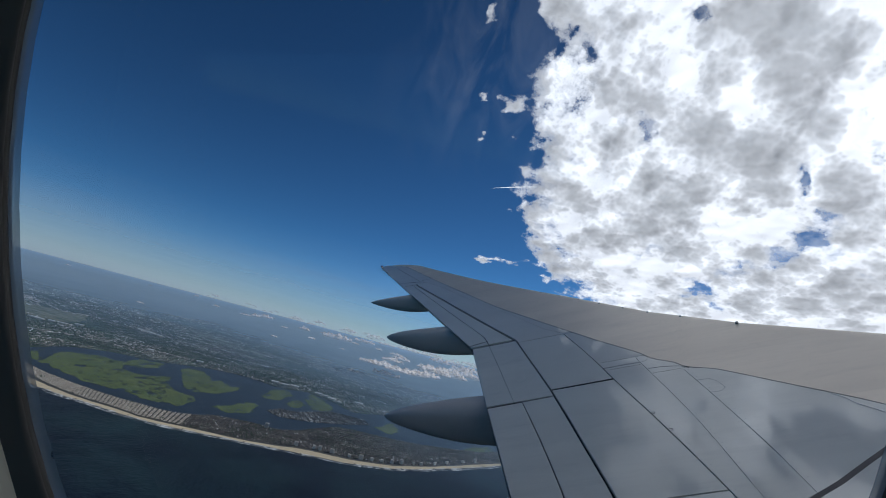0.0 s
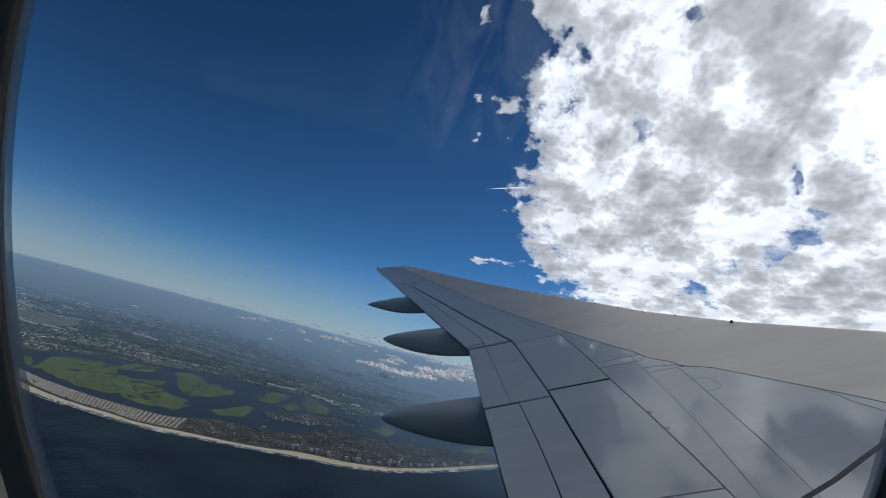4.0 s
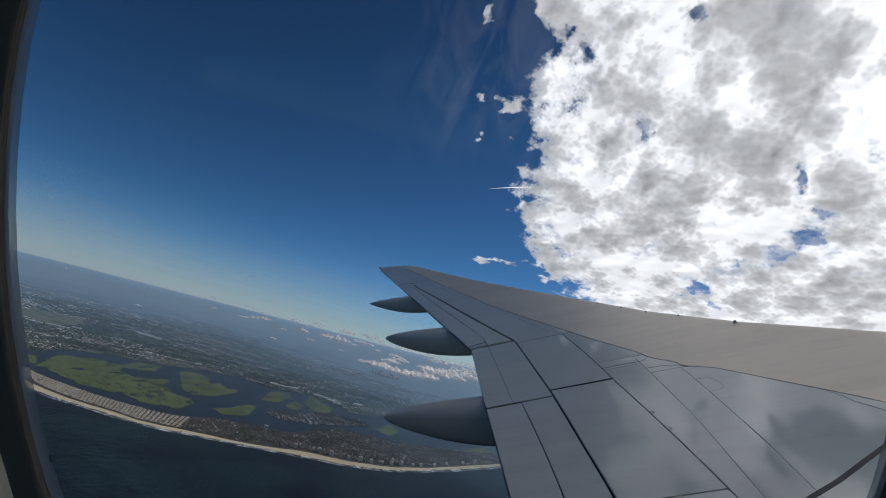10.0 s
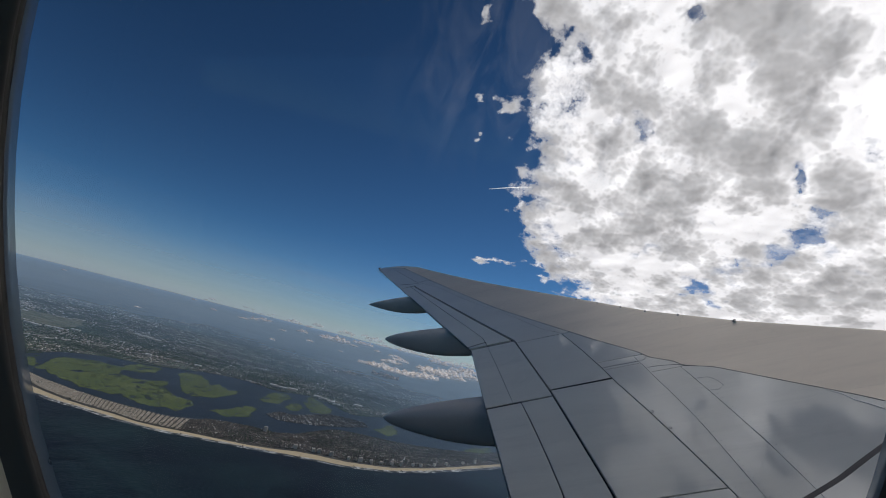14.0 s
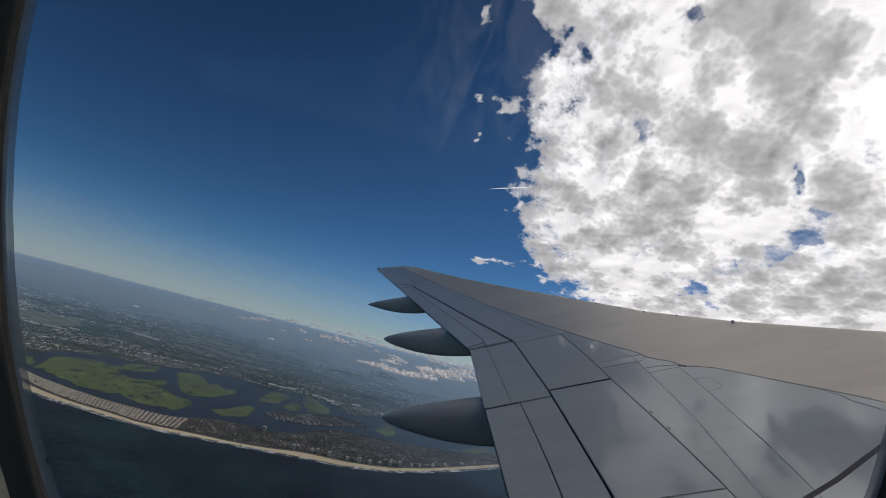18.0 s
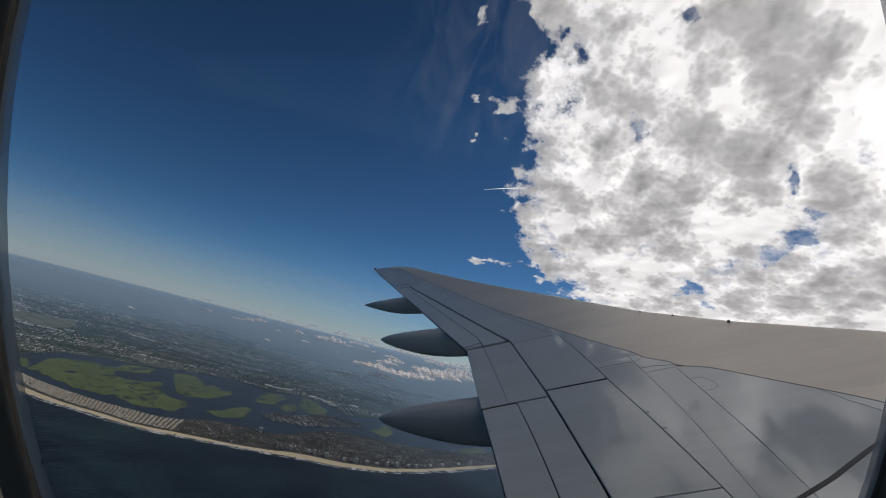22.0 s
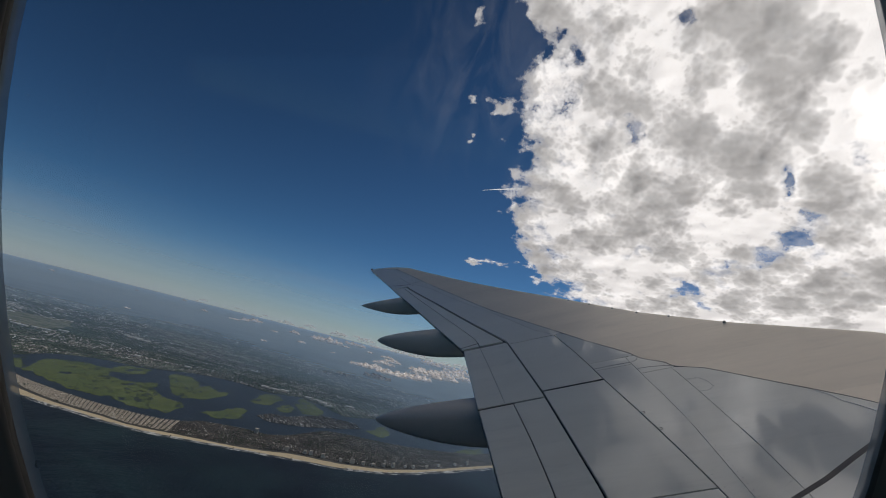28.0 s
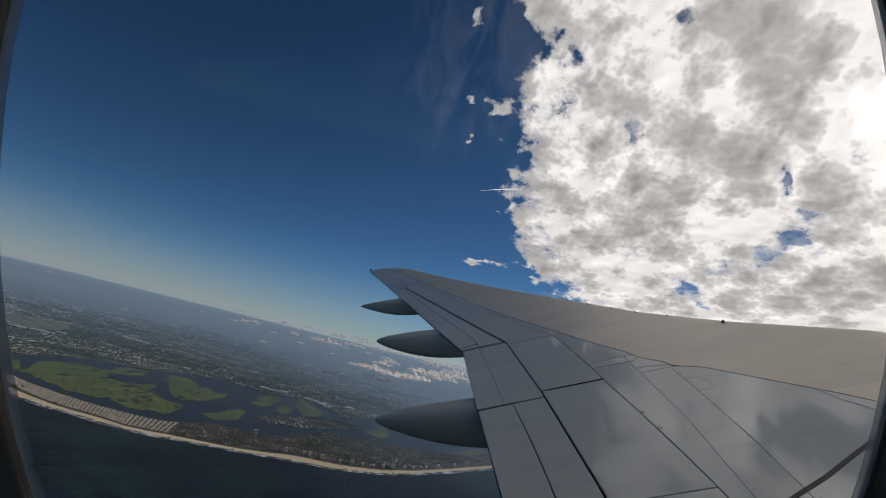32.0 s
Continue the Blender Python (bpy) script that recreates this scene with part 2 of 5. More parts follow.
def cloud_deck_material():
    """Cloud: clear, thin or thick after its depth, its grey shade painted into the colour."""
    k = Mat("cloud deck", 1.0)

    def field(name):
        at = k.t.nodes.new("ShaderNodeAttribute")
        at.attribute_name = name
        return at

    plan = field("plan").outputs["Vector"]
    warp = k.node("ShaderNodeTexNoise", Scale=0.16, Detail=4.0, Roughness=0.6)
    k.link(plan, warp.inputs["Vector"])
    bent = k.node("ShaderNodeVectorMath")
    bent.operation = "MULTIPLY_ADD"
    bent.inputs[1].default_value = (3.2, 3.2, 3.2)
    k.link(warp.outputs["Color"], bent.inputs[0])
    k.link(plan, bent.inputs[2])

    def swirl(scale, detail, rough, src):
        n = k.node("ShaderNodeTexNoise", Scale=scale, Detail=detail, Roughness=rough)
        k.link(src, n.inputs["Vector"])
        return k.math("SUBTRACT", n.outputs["Fac"], 0.5)

    def puffs(scale):
        n = k.t.nodes.new("ShaderNodeTexVoronoi")
        n.feature = "SMOOTH_F1"
        n.voronoi_dimensions = "2D"
        n.inputs["Scale"].default_value, n.inputs["Smoothness"].default_value = scale, 0.5
        k.link(bent.outputs[0], n.inputs["Vector"])
        return k.math("SUBTRACT", 0.34, n.outputs["Distance"])

    big = swirl(0.035, 2, 0.5, plan)
    mid = swirl(0.085, 3, 0.5, bent.outputs[0])
    rag = swirl(0.16, 11, 0.66, plan)
    heap, knob = puffs(0.1), puffs(0.3)
    depth = k.math("MULTIPLY_ADD", big, 0.7, field("cover").outputs["Fac"])
    depth = k.math("MULTIPLY_ADD", mid, 1.2, depth)
    depth = k.math("MULTIPLY_ADD", rag, 2.7, depth)
    depth = k.math("MULTIPLY_ADD", heap, 0.55, depth)
    alpha = k.ramp(depth, (0.0, 0.0), (0.04, 0.08), (0.14, 0.25), (0.3, 0.68), (0.55, 1.0))
    alpha = k.math("MAXIMUM", alpha, k.math("MULTIPLY", field("veil").outputs["Fac"], k.ramp(k.math("ADD", k.math("MULTIPLY_ADD", rag, 1.6, mid), 0.5), (0.25, 0.1), (0.6, 0.75))))
    # noise and the thickness field stand in for shade within the cloud
    core = k.math("MULTIPLY_ADD", big, 1.1, field("tone_mass").outputs["Fac"])
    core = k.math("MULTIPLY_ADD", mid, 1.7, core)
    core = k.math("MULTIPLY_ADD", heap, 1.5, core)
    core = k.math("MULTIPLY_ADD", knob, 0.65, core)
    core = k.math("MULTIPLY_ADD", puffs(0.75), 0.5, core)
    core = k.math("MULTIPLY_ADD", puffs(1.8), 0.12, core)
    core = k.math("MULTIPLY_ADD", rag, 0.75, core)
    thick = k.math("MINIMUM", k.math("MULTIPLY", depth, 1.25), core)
    shade_tone = k.ramp(k.math("MULTIPLY", thick, 0.6), (0.06, 0.82), (0.22, 0.6), (0.5, 0.42), (0.95, 0.3))
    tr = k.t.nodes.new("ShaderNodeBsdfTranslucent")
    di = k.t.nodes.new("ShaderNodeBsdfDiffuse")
    k.link(k.mix(1.0, shade_tone, (0.985, 0.98, 1.0), "MULTIPLY"), tr.inputs[0])
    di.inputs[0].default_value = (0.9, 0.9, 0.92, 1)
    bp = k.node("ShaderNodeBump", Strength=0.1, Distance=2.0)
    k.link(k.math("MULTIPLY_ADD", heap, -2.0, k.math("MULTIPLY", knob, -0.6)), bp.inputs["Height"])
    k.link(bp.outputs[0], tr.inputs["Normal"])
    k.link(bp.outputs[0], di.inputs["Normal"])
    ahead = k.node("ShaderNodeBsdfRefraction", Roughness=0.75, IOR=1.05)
    k.link(shade_tone, ahead.inputs[0])
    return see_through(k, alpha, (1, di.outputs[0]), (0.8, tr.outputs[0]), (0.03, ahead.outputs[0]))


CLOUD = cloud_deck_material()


def puff_material():
    k = Mat("cumulus", 1.0)
    tr = k.t.nodes.new("ShaderNodeBsdfTranslucent")
    di = k.t.nodes.new("ShaderNodeBsdfDiffuse")
    tr.inputs[0].default_value = (0.98, 0.93, 0.91, 1)
    di.inputs[0].default_value = (0.95, 0.91, 0.91, 1)
    a = k.ramp(k.noise(5.0, 10, 0.76), (0.36, 0.0), (0.54, 0.3), (0.74, 0.7))
    sep = k.node("ShaderNodeSeparateXYZ")
    k.link(k.co.outputs["Object"], sep.inputs[0])
    a = k.math("MULTIPLY", a, k.ramp(k.math("MULTIPLY_ADD", sep.outputs[2], 3.0, 0.3), (0.2, 0.12), (0.42, 1.0)))
    return see_through(k, a, (1, di.outputs[0]), (0.62, tr.outputs[0]))


PUFF = puff_material()
TRAIL = see_through(Mat("ice trail", 1.0), 0.6, (1, bpy.data.materials["ice trail"].node_tree.nodes.new("ShaderNodeBsdfTranslucent").outputs[0]))


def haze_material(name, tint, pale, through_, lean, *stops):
    """Thin tinted sheet standing in for haze, denser the farther out over the land and towards the cloud bank."""
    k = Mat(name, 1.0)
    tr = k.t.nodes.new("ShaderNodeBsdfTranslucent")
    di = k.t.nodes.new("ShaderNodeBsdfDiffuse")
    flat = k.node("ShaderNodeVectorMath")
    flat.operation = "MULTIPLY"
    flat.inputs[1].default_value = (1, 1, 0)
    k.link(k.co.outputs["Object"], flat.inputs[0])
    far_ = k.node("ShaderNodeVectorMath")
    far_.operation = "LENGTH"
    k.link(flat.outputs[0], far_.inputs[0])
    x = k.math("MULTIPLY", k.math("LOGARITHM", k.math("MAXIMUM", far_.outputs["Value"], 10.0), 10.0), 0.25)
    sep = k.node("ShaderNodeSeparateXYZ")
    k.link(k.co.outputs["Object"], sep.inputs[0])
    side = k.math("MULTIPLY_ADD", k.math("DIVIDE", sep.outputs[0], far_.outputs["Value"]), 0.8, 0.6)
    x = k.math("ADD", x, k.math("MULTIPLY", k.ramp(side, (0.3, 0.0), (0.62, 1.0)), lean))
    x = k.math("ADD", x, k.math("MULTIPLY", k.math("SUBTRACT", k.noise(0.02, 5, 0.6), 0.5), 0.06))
    # aerial fading is put into the sheet's tint and cover by distance
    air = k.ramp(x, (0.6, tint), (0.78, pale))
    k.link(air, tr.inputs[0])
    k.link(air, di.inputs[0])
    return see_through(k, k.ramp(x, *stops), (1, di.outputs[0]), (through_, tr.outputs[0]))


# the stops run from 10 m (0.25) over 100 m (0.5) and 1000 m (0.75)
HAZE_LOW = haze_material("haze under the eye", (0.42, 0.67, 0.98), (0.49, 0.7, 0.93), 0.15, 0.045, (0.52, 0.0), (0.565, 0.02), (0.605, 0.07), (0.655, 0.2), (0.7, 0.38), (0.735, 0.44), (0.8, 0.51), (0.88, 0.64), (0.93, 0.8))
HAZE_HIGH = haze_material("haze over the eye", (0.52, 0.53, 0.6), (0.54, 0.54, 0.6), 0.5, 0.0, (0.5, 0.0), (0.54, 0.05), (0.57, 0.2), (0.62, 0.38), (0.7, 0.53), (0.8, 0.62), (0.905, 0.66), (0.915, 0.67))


def pane_material():
    k = Mat("window pane", 0.02)
    g = k.t.nodes.new("ShaderNodeBsdfGlossy")
    g.inputs["Roughness"].default_value = 0.05
    return see_through(k, 0.014, (1, g.outputs[0]))


PANE = pane_material()


def rim_material():
    """Bevelled acrylic edge, frosted and faintly blue."""
    k = Mat("frosted pane rim", 0.5)
    tr = k.t.nodes.new("ShaderNodeBsdfTranslucent")
    di = k.t.nodes.new("ShaderNodeBsdfDiffuse")
    k.link(k.mix(k.noise(30, 5), (0.13, 0.18, 0.23), (0.22, 0.28, 0.34)), tr.inputs[0])
    di.inputs[0].default_value = (0.1, 0.1, 0.11, 1)
    return see_through(k, k.ramp(k.noise(14, 4), (0.3, 0.6), (0.7, 0.8)), (1, di.outputs[0]), (0.8, tr.outputs[0]))


PANE_RIM = rim_material()


# ---- building ----
def mesh_np(name, verts, faces, mat, smooth=False):
    """A mesh from arrays: faces n x 3 or n x 4, or a list of such arrays."""
    me = bpy.data.meshes.new(name)
    me.from_pydata(np.asarray(verts, float).tolist(), [], [list(f) for part_ in (faces if isinstance(faces, list) else [faces]) for f in np.asarray(part_).tolist()])
    me.materials.append(mat)
    if smooth:
        me.polygons.foreach_set("use_smooth", [True] * len(me.polygons))
    me.update()
    return me


def thing(name, label, category, m=None, group="", kind=""):
    ob = tagged(new(name), label, category, group, kind)
    if m is not None:
        ob.matrix_world = m
    return ob


def part(name, me, parent, label=""):
    ob = new(name, me)
    ob.parent = parent
    return tagged(ob, label) if label else ob


def grid_faces(nu, nv, close=False):
    i, j = np.meshgrid(np.arange(nu - 1), np.arange(nv if close else nv - 1), indexing="ij")
    j2 = (j + 1) % nv
    return np.stack([i * nv + j, (i + 1) * nv + j, (i + 1) * nv + j2, i * nv + j2], -1).reshape(-1, 4)


# ---- the ground and the sea ----
def lattice(ix, iy, seed):
    h = np.sin(ix * 127.1 + iy * 311.7 + seed * 74.7) * 43758.5453
    return h - np.floor(h)


def fbm(x, y, seed, octaves=5):
    """Smooth noise from 0 to 1 over the plan."""
    total, amp, norm = np.zeros_like(x), 1.0, 0.0
    for o in range(octaves):
        ix, iy = np.floor(x), np.floor(y)
        fx, fy = x - ix, y - iy
        fx, fy = fx * fx * (3 - 2 * fx), fy * fy * (3 - 2 * fy)
        a = lattice(ix, iy, seed + o) * (1 - fx) + lattice(ix + 1, iy, seed + o) * fx
        b = lattice(ix, iy + 1, seed + o) * (1 - fx) + lattice(ix + 1, iy + 1, seed + o) * fx
        total, norm = total + amp * (a * (1 - fy) + b * fy), norm + amp
        x, y, amp = x * 2.03 + 17.3, y * 2.03 + 5.1, amp * 0.5
    return total / norm


def along(line, n):
    """n points evenly spaced along a polyline."""
    p = np.array(line, float)
    d = np.r_[0, np.cumsum(np.hypot(*np.diff(p, axis=0).T))]
    s = np.linspace(0, d[-1], n)
    return np.stack([np.interp(s, d, p[:, 0]), np.interp(s, d, p[:, 1])], 1)


def wander(p, amount, size, seed):
    """The same line with small natural wanderings."""
    q = p.copy()
    q[:, 0] += (fbm(p[:, 0] / size, p[:, 1] / size, seed) - 0.5) * 2 * amount
    q[:, 1] += (fbm(p[:, 0] / size + 40, p[:, 1] / size, seed + 9) - 0.5) * 2 * amount
    return q


COAST = [(-420, 330), (-250, 262), (-178, 233), (-162, 227), (-146, 223), (-129, 221), (-118, 219), (-99, 220), (-80, 224), (-62, 228), (-42, 233), (-22, 237), (-11, 242), (5, 252), (20, 266), (36, 285), (56, 309), (72, 328), (170, 450), (420, 800)]
BACK = [(-430, 342), (-262, 280), (-189, 247), (-173, 241), (-162, 235), (-143, 229), (-123, 227), (-111, 224), (-92, 227), (-73, 230), (-54, 236), (-45, 243), (-34, 246), (-23, 247), (-12, 250), (5, 260), (20, 274), (37, 295), (58, 322), (75, 343), (174, 470), (420, 830)]
BAYSIDE = [(-430, 350), (-290, 318), (-205, 266), (-183, 256), (-176, 253), (-156, 247), (-134, 243), (-111, 243), (-106, 244), (-98, 251), (-94, 259), (-86, 262), (-75, 265), (-63, 265), (-53, 273), (-45, 294), (-38, 310), (-27, 316), (-16, 317), (2, 321), (17, 327), (36, 338), (63, 358), (82, 385), (180, 520), (420, 860)]
SHORE = [(-4000, 600), (-900, 420), (-330, 318), (-240, 293), (-228, 300), (-228, 329), (-223, 349), (-211, 362), (-193, 366), (-180, 374), (-168, 395), (-147, 411), (-128, 412), (-104, 399), (-88, 409), (-79, 419), (-69, 407), (-53, 401), (-38, 379), (-20, 399), (-3, 414), (27, 438), (63, 489), (200, 640), (420, 1000), (3000, 3600)]


def sheet(name, outline, z, mat, label, category="", kind="structure"):
    """A flat piece of land with a low bank round it."""
    from mathutils.geometry import tessellate_polygon
    pts = [Vector((x, y, 0)) for x, y in outline]
    tris = tessellate_polygon([pts])
    n = len(pts)
    v = [(p.x, p.y, z) for p in pts] + [(p.x, p.y, -0.3) for p in pts]
    walls = [(i, (i + 1) % n, (i + 1) % n + n, i + n) for i in range(n)]
    me = bpy.data.meshes.new(name)
    me.from_pydata(v, [], [tuple(t) for t in tris] + walls)
    me.materials.append(mat)
    bm = bmesh.new()
    bm.from_mesh(me)
    bmesh.ops.recalc_face_normals(bm, faces=bm.faces)
    if sum(f.normal.z * f.calc_area() for f in bm.faces) < 0:
        bmesh.ops.reverse_faces(bm, faces=bm.faces)
    bm.to_mesh(me)
    bm.free()
    return tagged(new(name, me), label, category or name.replace("_", " "), kind=kind)


def disc(radius, rings, n=128):
    r = np.geomspace(20, radius, rings)
    a = np.linspace(0, 2 * np.pi, n, endpoint=False)
    v = np.stack([np.outer(r, np.cos(a)), np.outer(r, np.sin(a)), np.zeros((rings, n))], -1).reshape(-1, 3)
    return np.vstack([v, [[0, 0, 0]]]), [grid_faces(rings, n, True), np.array([[(j), (j + 1) % n, rings * n] for j in range(n)])]


v, fs = disc(4900, 24)
tagged(new("water", mesh_np("water", v, fs, SEA)), "dark blue-green open sea with fine wind ripples", "sea", kind="structure")

coast = wander(along(COAST, 400), 1.6, 14, 3)
back = wander(along(COAST, 400) * 0.32 + along(BACK, 400) * 0.68, 1.2, 9, 5)
bayside = wander(along(BAYSIDE, 400), 2.5, 12, 7)
shore = wander(along(SHORE, 700), 5.0, 22, 11)
sheet("beach", list(map(tuple, coast)) + list(map(tuple, back[::-1])), 0.12, SAND, "long pale sandy beach along the open sea", "beach")
sheet("barrier_island", list(map(tuple, back)) + list(map(tuple, bayside[::-1])), 0.16, STREETS, "long narrow built-up barrier island behind the beach", "island")
far = [(4850 * math.sin(radians(a)), 4850 * math.cos(radians(a))) for a in range(42, -84, -3)]
sheet("mainland", list(map(tuple, shore[(np.hypot(*shore.T) < 4700)])) + far, 0.2, SUBURB, "wide flat suburban mainland reaching to the horizon", "land")

# the sheltered water between them: the bay, a shade paler than the sea
inner_shore = [tuple(p) for p in shore if np.hypot(*p) < 760 and p[0] < 300]
inner_side = [tuple(p) for p in bayside if np.hypot(*p) < 760]
sheet("bay", inner_side + inner_shore[::-1], 0.05, BAY, "calm dark blue bay behind the barrier island", "bay")

# outlines of the salt marshes
GREAT_MARSH = [(-198, 271), (-206, 289), (-215, 307), (-213, 325), (-204, 333), (-194, 332), (-189, 336), (-176, 310), (-165, 308), (-158, 314), (-152, 323), (-138, 300), (-128, 291), (-117, 289), (-113, 272), (-113, 257), (-125, 255), (-137, 257), (-150, 257), (-163, 259), (-175, 264), (-189, 272)]
INNER_MARSH = [(-163, 359), (-165, 380), (-154, 379), (-136, 351), (-133, 362), (-121, 349), (-114, 359), (-112, 329), (-116, 311), (-124, 301), (-135, 308), (-148, 337)]
SMALL_MARSHES = [
    [(-102, 275), (-99, 293), (-96, 310), (-89, 318), (-83, 289), (-91, 274)],
    [(-98, 345), (-101, 388), (-92, 398), (-84, 379), (-84, 348), (-92, 339)],
    [(-74, 379), (-77, 413), (-65, 399), (-51, 376), (-51, 352), (-62, 348)],
    [(-187, 325), (-193, 360), (-178, 367), (-171, 350), (-175, 330)],
    [(-79, 340), (-77, 368), (-68, 357), (-70, 332)],
    [(-15, 340), (-5, 380), (1, 345), (-6, 331)],
    [(44, 345), (57, 368), (74, 390), (74, 372), (57, 352)],
    [(-207, 274), (-216, 291), (-224, 311), (-214, 296), (-200, 276)],
]
# a smaller built-up island in the bay
ISLE = [(-80, 304), (-76, 321), (-66, 323), (-58, 339), (-50, 357), (-42, 359), (-25, 360), (-19, 346), (-36, 323), (-48, 309), (-60, 300), (-70, 297)]


def inside(px, py, poly):
    """Which points lie inside an outline."""
    res = np.zeros(len(px), bool)
    q = np.asarray(poly)
    for (x0, y0), (x1, y1) in zip(q, np.roll(q, -1, 0)):
        if y0 != y1:
            res ^= ((y0 > py) != (y1 > py)) & (px < (x1 - x0) * (py - y0) / (y1 - y0) + x0)
    return res


def marsh(outline, seed, cell=0.55):
    """Tufts of a salt marsh on a fine plan, cut by winding creeks and pools."""
    q = np.array(outline, float)
    lo, hi = q.min(0) - 6, q.max(0) + 6
    nx, ny = ((hi - lo) / cell).astype(int)
    X, Y = np.meshgrid(lo[0] + cell * np.arange(nx), lo[1] + cell * np.arange(ny), indexing="ij")
    wx = X + 7 * (fbm(X / 9, Y / 9, seed) - 0.5)
    wy = Y + 12 * (fbm(X / 9, Y / 14, seed + 3) - 0.5)
    keep = inside(wx.ravel(), wy.ravel(), outline).reshape(X.shape)
    bx, by_ = X / 15 + 1.5 * fbm(X / 8, Y / 8, 7), Y / 22 + 1.5 * fbm(X / 8 + 9, Y / 8, 8)
    keep &= np.abs(fbm(bx, by_, seed + 11, 3) - 0.5) > 0.015
    keep &= np.abs(fbm(bx * 2.3, by_ * 2.3, seed + 17, 3) - 0.5) > 0.009
    keep &= fbm(X / 6, Y / 9, seed + 23) < 0.72
    Z = 0.08 + 0.09 * fbm(X / 2.5, Y / 2.5, seed + 31)
    v = np.stack([X, Y, Z], -1).reshape(-1, 3)
    f = grid_faces(nx, ny)[keep[:-1, :-1].ravel()]
    used, f = np.unique(f, return_inverse=True)
    return mesh_np("marsh_island", v[used], f.reshape(-1, 4), MARSH, True)


for i, m in enumerate([GREAT_MARSH, INNER_MARSH] + SMALL_MARSHES):
    tagged(new("marsh_island", marsh(m, 20 + 40 * i)), "low bright green salt marsh island with winding creeks", "marsh", kind="structure")

# breaking surf
t = np.gradient(coast, axis=0)
nrm = np.stack([t[:, 1], -t[:, 0]], 1) / np.hypot(t[:, 0], t[:, 1])[:, None]
for near_, wide_ in ((-0.5, 1.5), (1.8, 1.0)):
    inner = coast + nrm * near_
    outer = coast + nrm * (near_ + wide_ * (0.2 + 1.4 * fbm(coast[:, 0] / 11, coast[:, 1] / 11, 31)))[:, None]
    v = np.vstack([np.c_[inner, np.full(400, 0.14)], np.c_[outer, np.full(400, 0.06)]])
    tagged(new("surf", mesh_np("surf", v, np.array([[j, j + 400, j + 401, j + 1] for j in range(399)]), FOAM)), "broken white line of surf along the beach", "surf", kind="stuff")


def groyne(at, out, seed):
    """A short jetty of tumbled rocks from the beach into the surf."""
    g = random.Random(seed)
    ob_ = thing("stone_groyne", "short dark jetty of tumbled rocks across the beach", "groyne", pose(at[0], at[1], 0.1, 0, 0, math.degrees(math.atan2(out[1], out[0]))), "stone groynes")
    bm = bmesh.new()
    length = g.uniform(2.6, 4.2)
    for i in range(26):
        x_ = -1.4 + length * i / 25
        r_ = bmesh.ops.create_icosphere(bm, subdivisions=1, radius=1)["verts"]
        sx, sy, sz = g.uniform(0.14, 0.26), g.uniform(0.16, 0.3), g.uniform(0.08, 0.16)
        for vt in r_:
            vt.co = Vector((x_ + vt.co.x * sx, g.uniform(-0.05, 0.05) + vt.co.y * sy, 0.02 + vt.co.z * sz * g.uniform(0.8, 1.2)))
    me = bpy.data.meshes.new("rocks")
    bm.to_mesh(me)
    bm.free()
    me.materials.append(ROCK)
    part("rocks", me, ob_)


for i in range(96, 262, 9):
    groyne(coast[i], nrm[i], i)


# ---- towns and woods ----
def boxes(x, y, turn, w, l, h, z0):
    """Many small houses with hipped roofs as arrays."""
    n = len(x)
    c, s = np.cos(turn), np.sin(turn)
    v = np.empty((n, 10, 3))
    for i, (sx, sy) in enumerate(((-1, -1), (1, -1), (1, 1), (-1, 1))):
        dx, dy = sx * w / 2, sy * l / 2
        for lvl, hh in ((0, 0.0), (4, 0.65)):
            v[:, i + lvl, 0], v[:, i + lvl, 1], v[:, i + lvl, 2] = x + dx * c - dy * s, y + dx * s + dy * c, z0 + h * hh
    for i, sy in ((8, -0.5), (9, 0.5)):
        dy = sy * l * 0.6
        v[:, i, 0], v[:, i, 1], v[:, i, 2] = x - dy * s, y + dy * c, z0 + h
    quads = np.array([[0, 1, 5, 4], [1, 2, 6, 5], [2, 3, 7, 6], [3, 0, 4, 7], [5, 6, 9, 8], [7, 4, 8, 9]])
    tris = np.array([[4, 5, 8], [6, 7, 9]])
    off = (np.arange(n) * 10)[:, None, None]
    return v.reshape(-1, 3), [(quads[None] + off).reshape(-1, 4), (tris[None] + off).reshape(-1, 3)]


def clumps(x, y, r, h, z0, rng):
    """Many small uneven tree crowns as arrays."""
    n = len(x)
    a = np.linspace(0, 2 * np.pi, 5, endpoint=False)
    v = np.empty((n, 11, 3))
    for ring, (rr, zz) in enumerate(((0.8, 0.15), (1.0, 0.6))):
        q = r[:, None] * rr * rng.uniform(0.7, 1.25, (n, 5))
        v[:, ring * 5:ring * 5 + 5, 0] = x[:, None] + q * np.cos(a + ring * 0.6)
        v[:, ring * 5:ring * 5 + 5, 1] = y[:, None] + q * np.sin(a + ring * 0.6)
        v[:, ring * 5:ring * 5 + 5, 2] = z0 + h[:, None] * zz * rng.uniform(0.8, 1.2, (n, 5))
    v[:, 10, 0], v[:, 10, 1], v[:, 10, 2] = x, y, z0 + h
    quads = np.array([[j, (j + 1) % 5, 5 + (j + 1) % 5, 5 + j] for j in range(5)])
    tris = np.array([[5 + j, 5 + (j + 1) % 5, 10] for j in range(5)])
    off = (np.arange(n) * 11)[:, None, None]
    return v.reshape(-1, 3), [(quads[None] + off).reshape(-1, 4), (tris[None] + off).reshape(-1, 3)]


rng = np.random.default_rng(7)
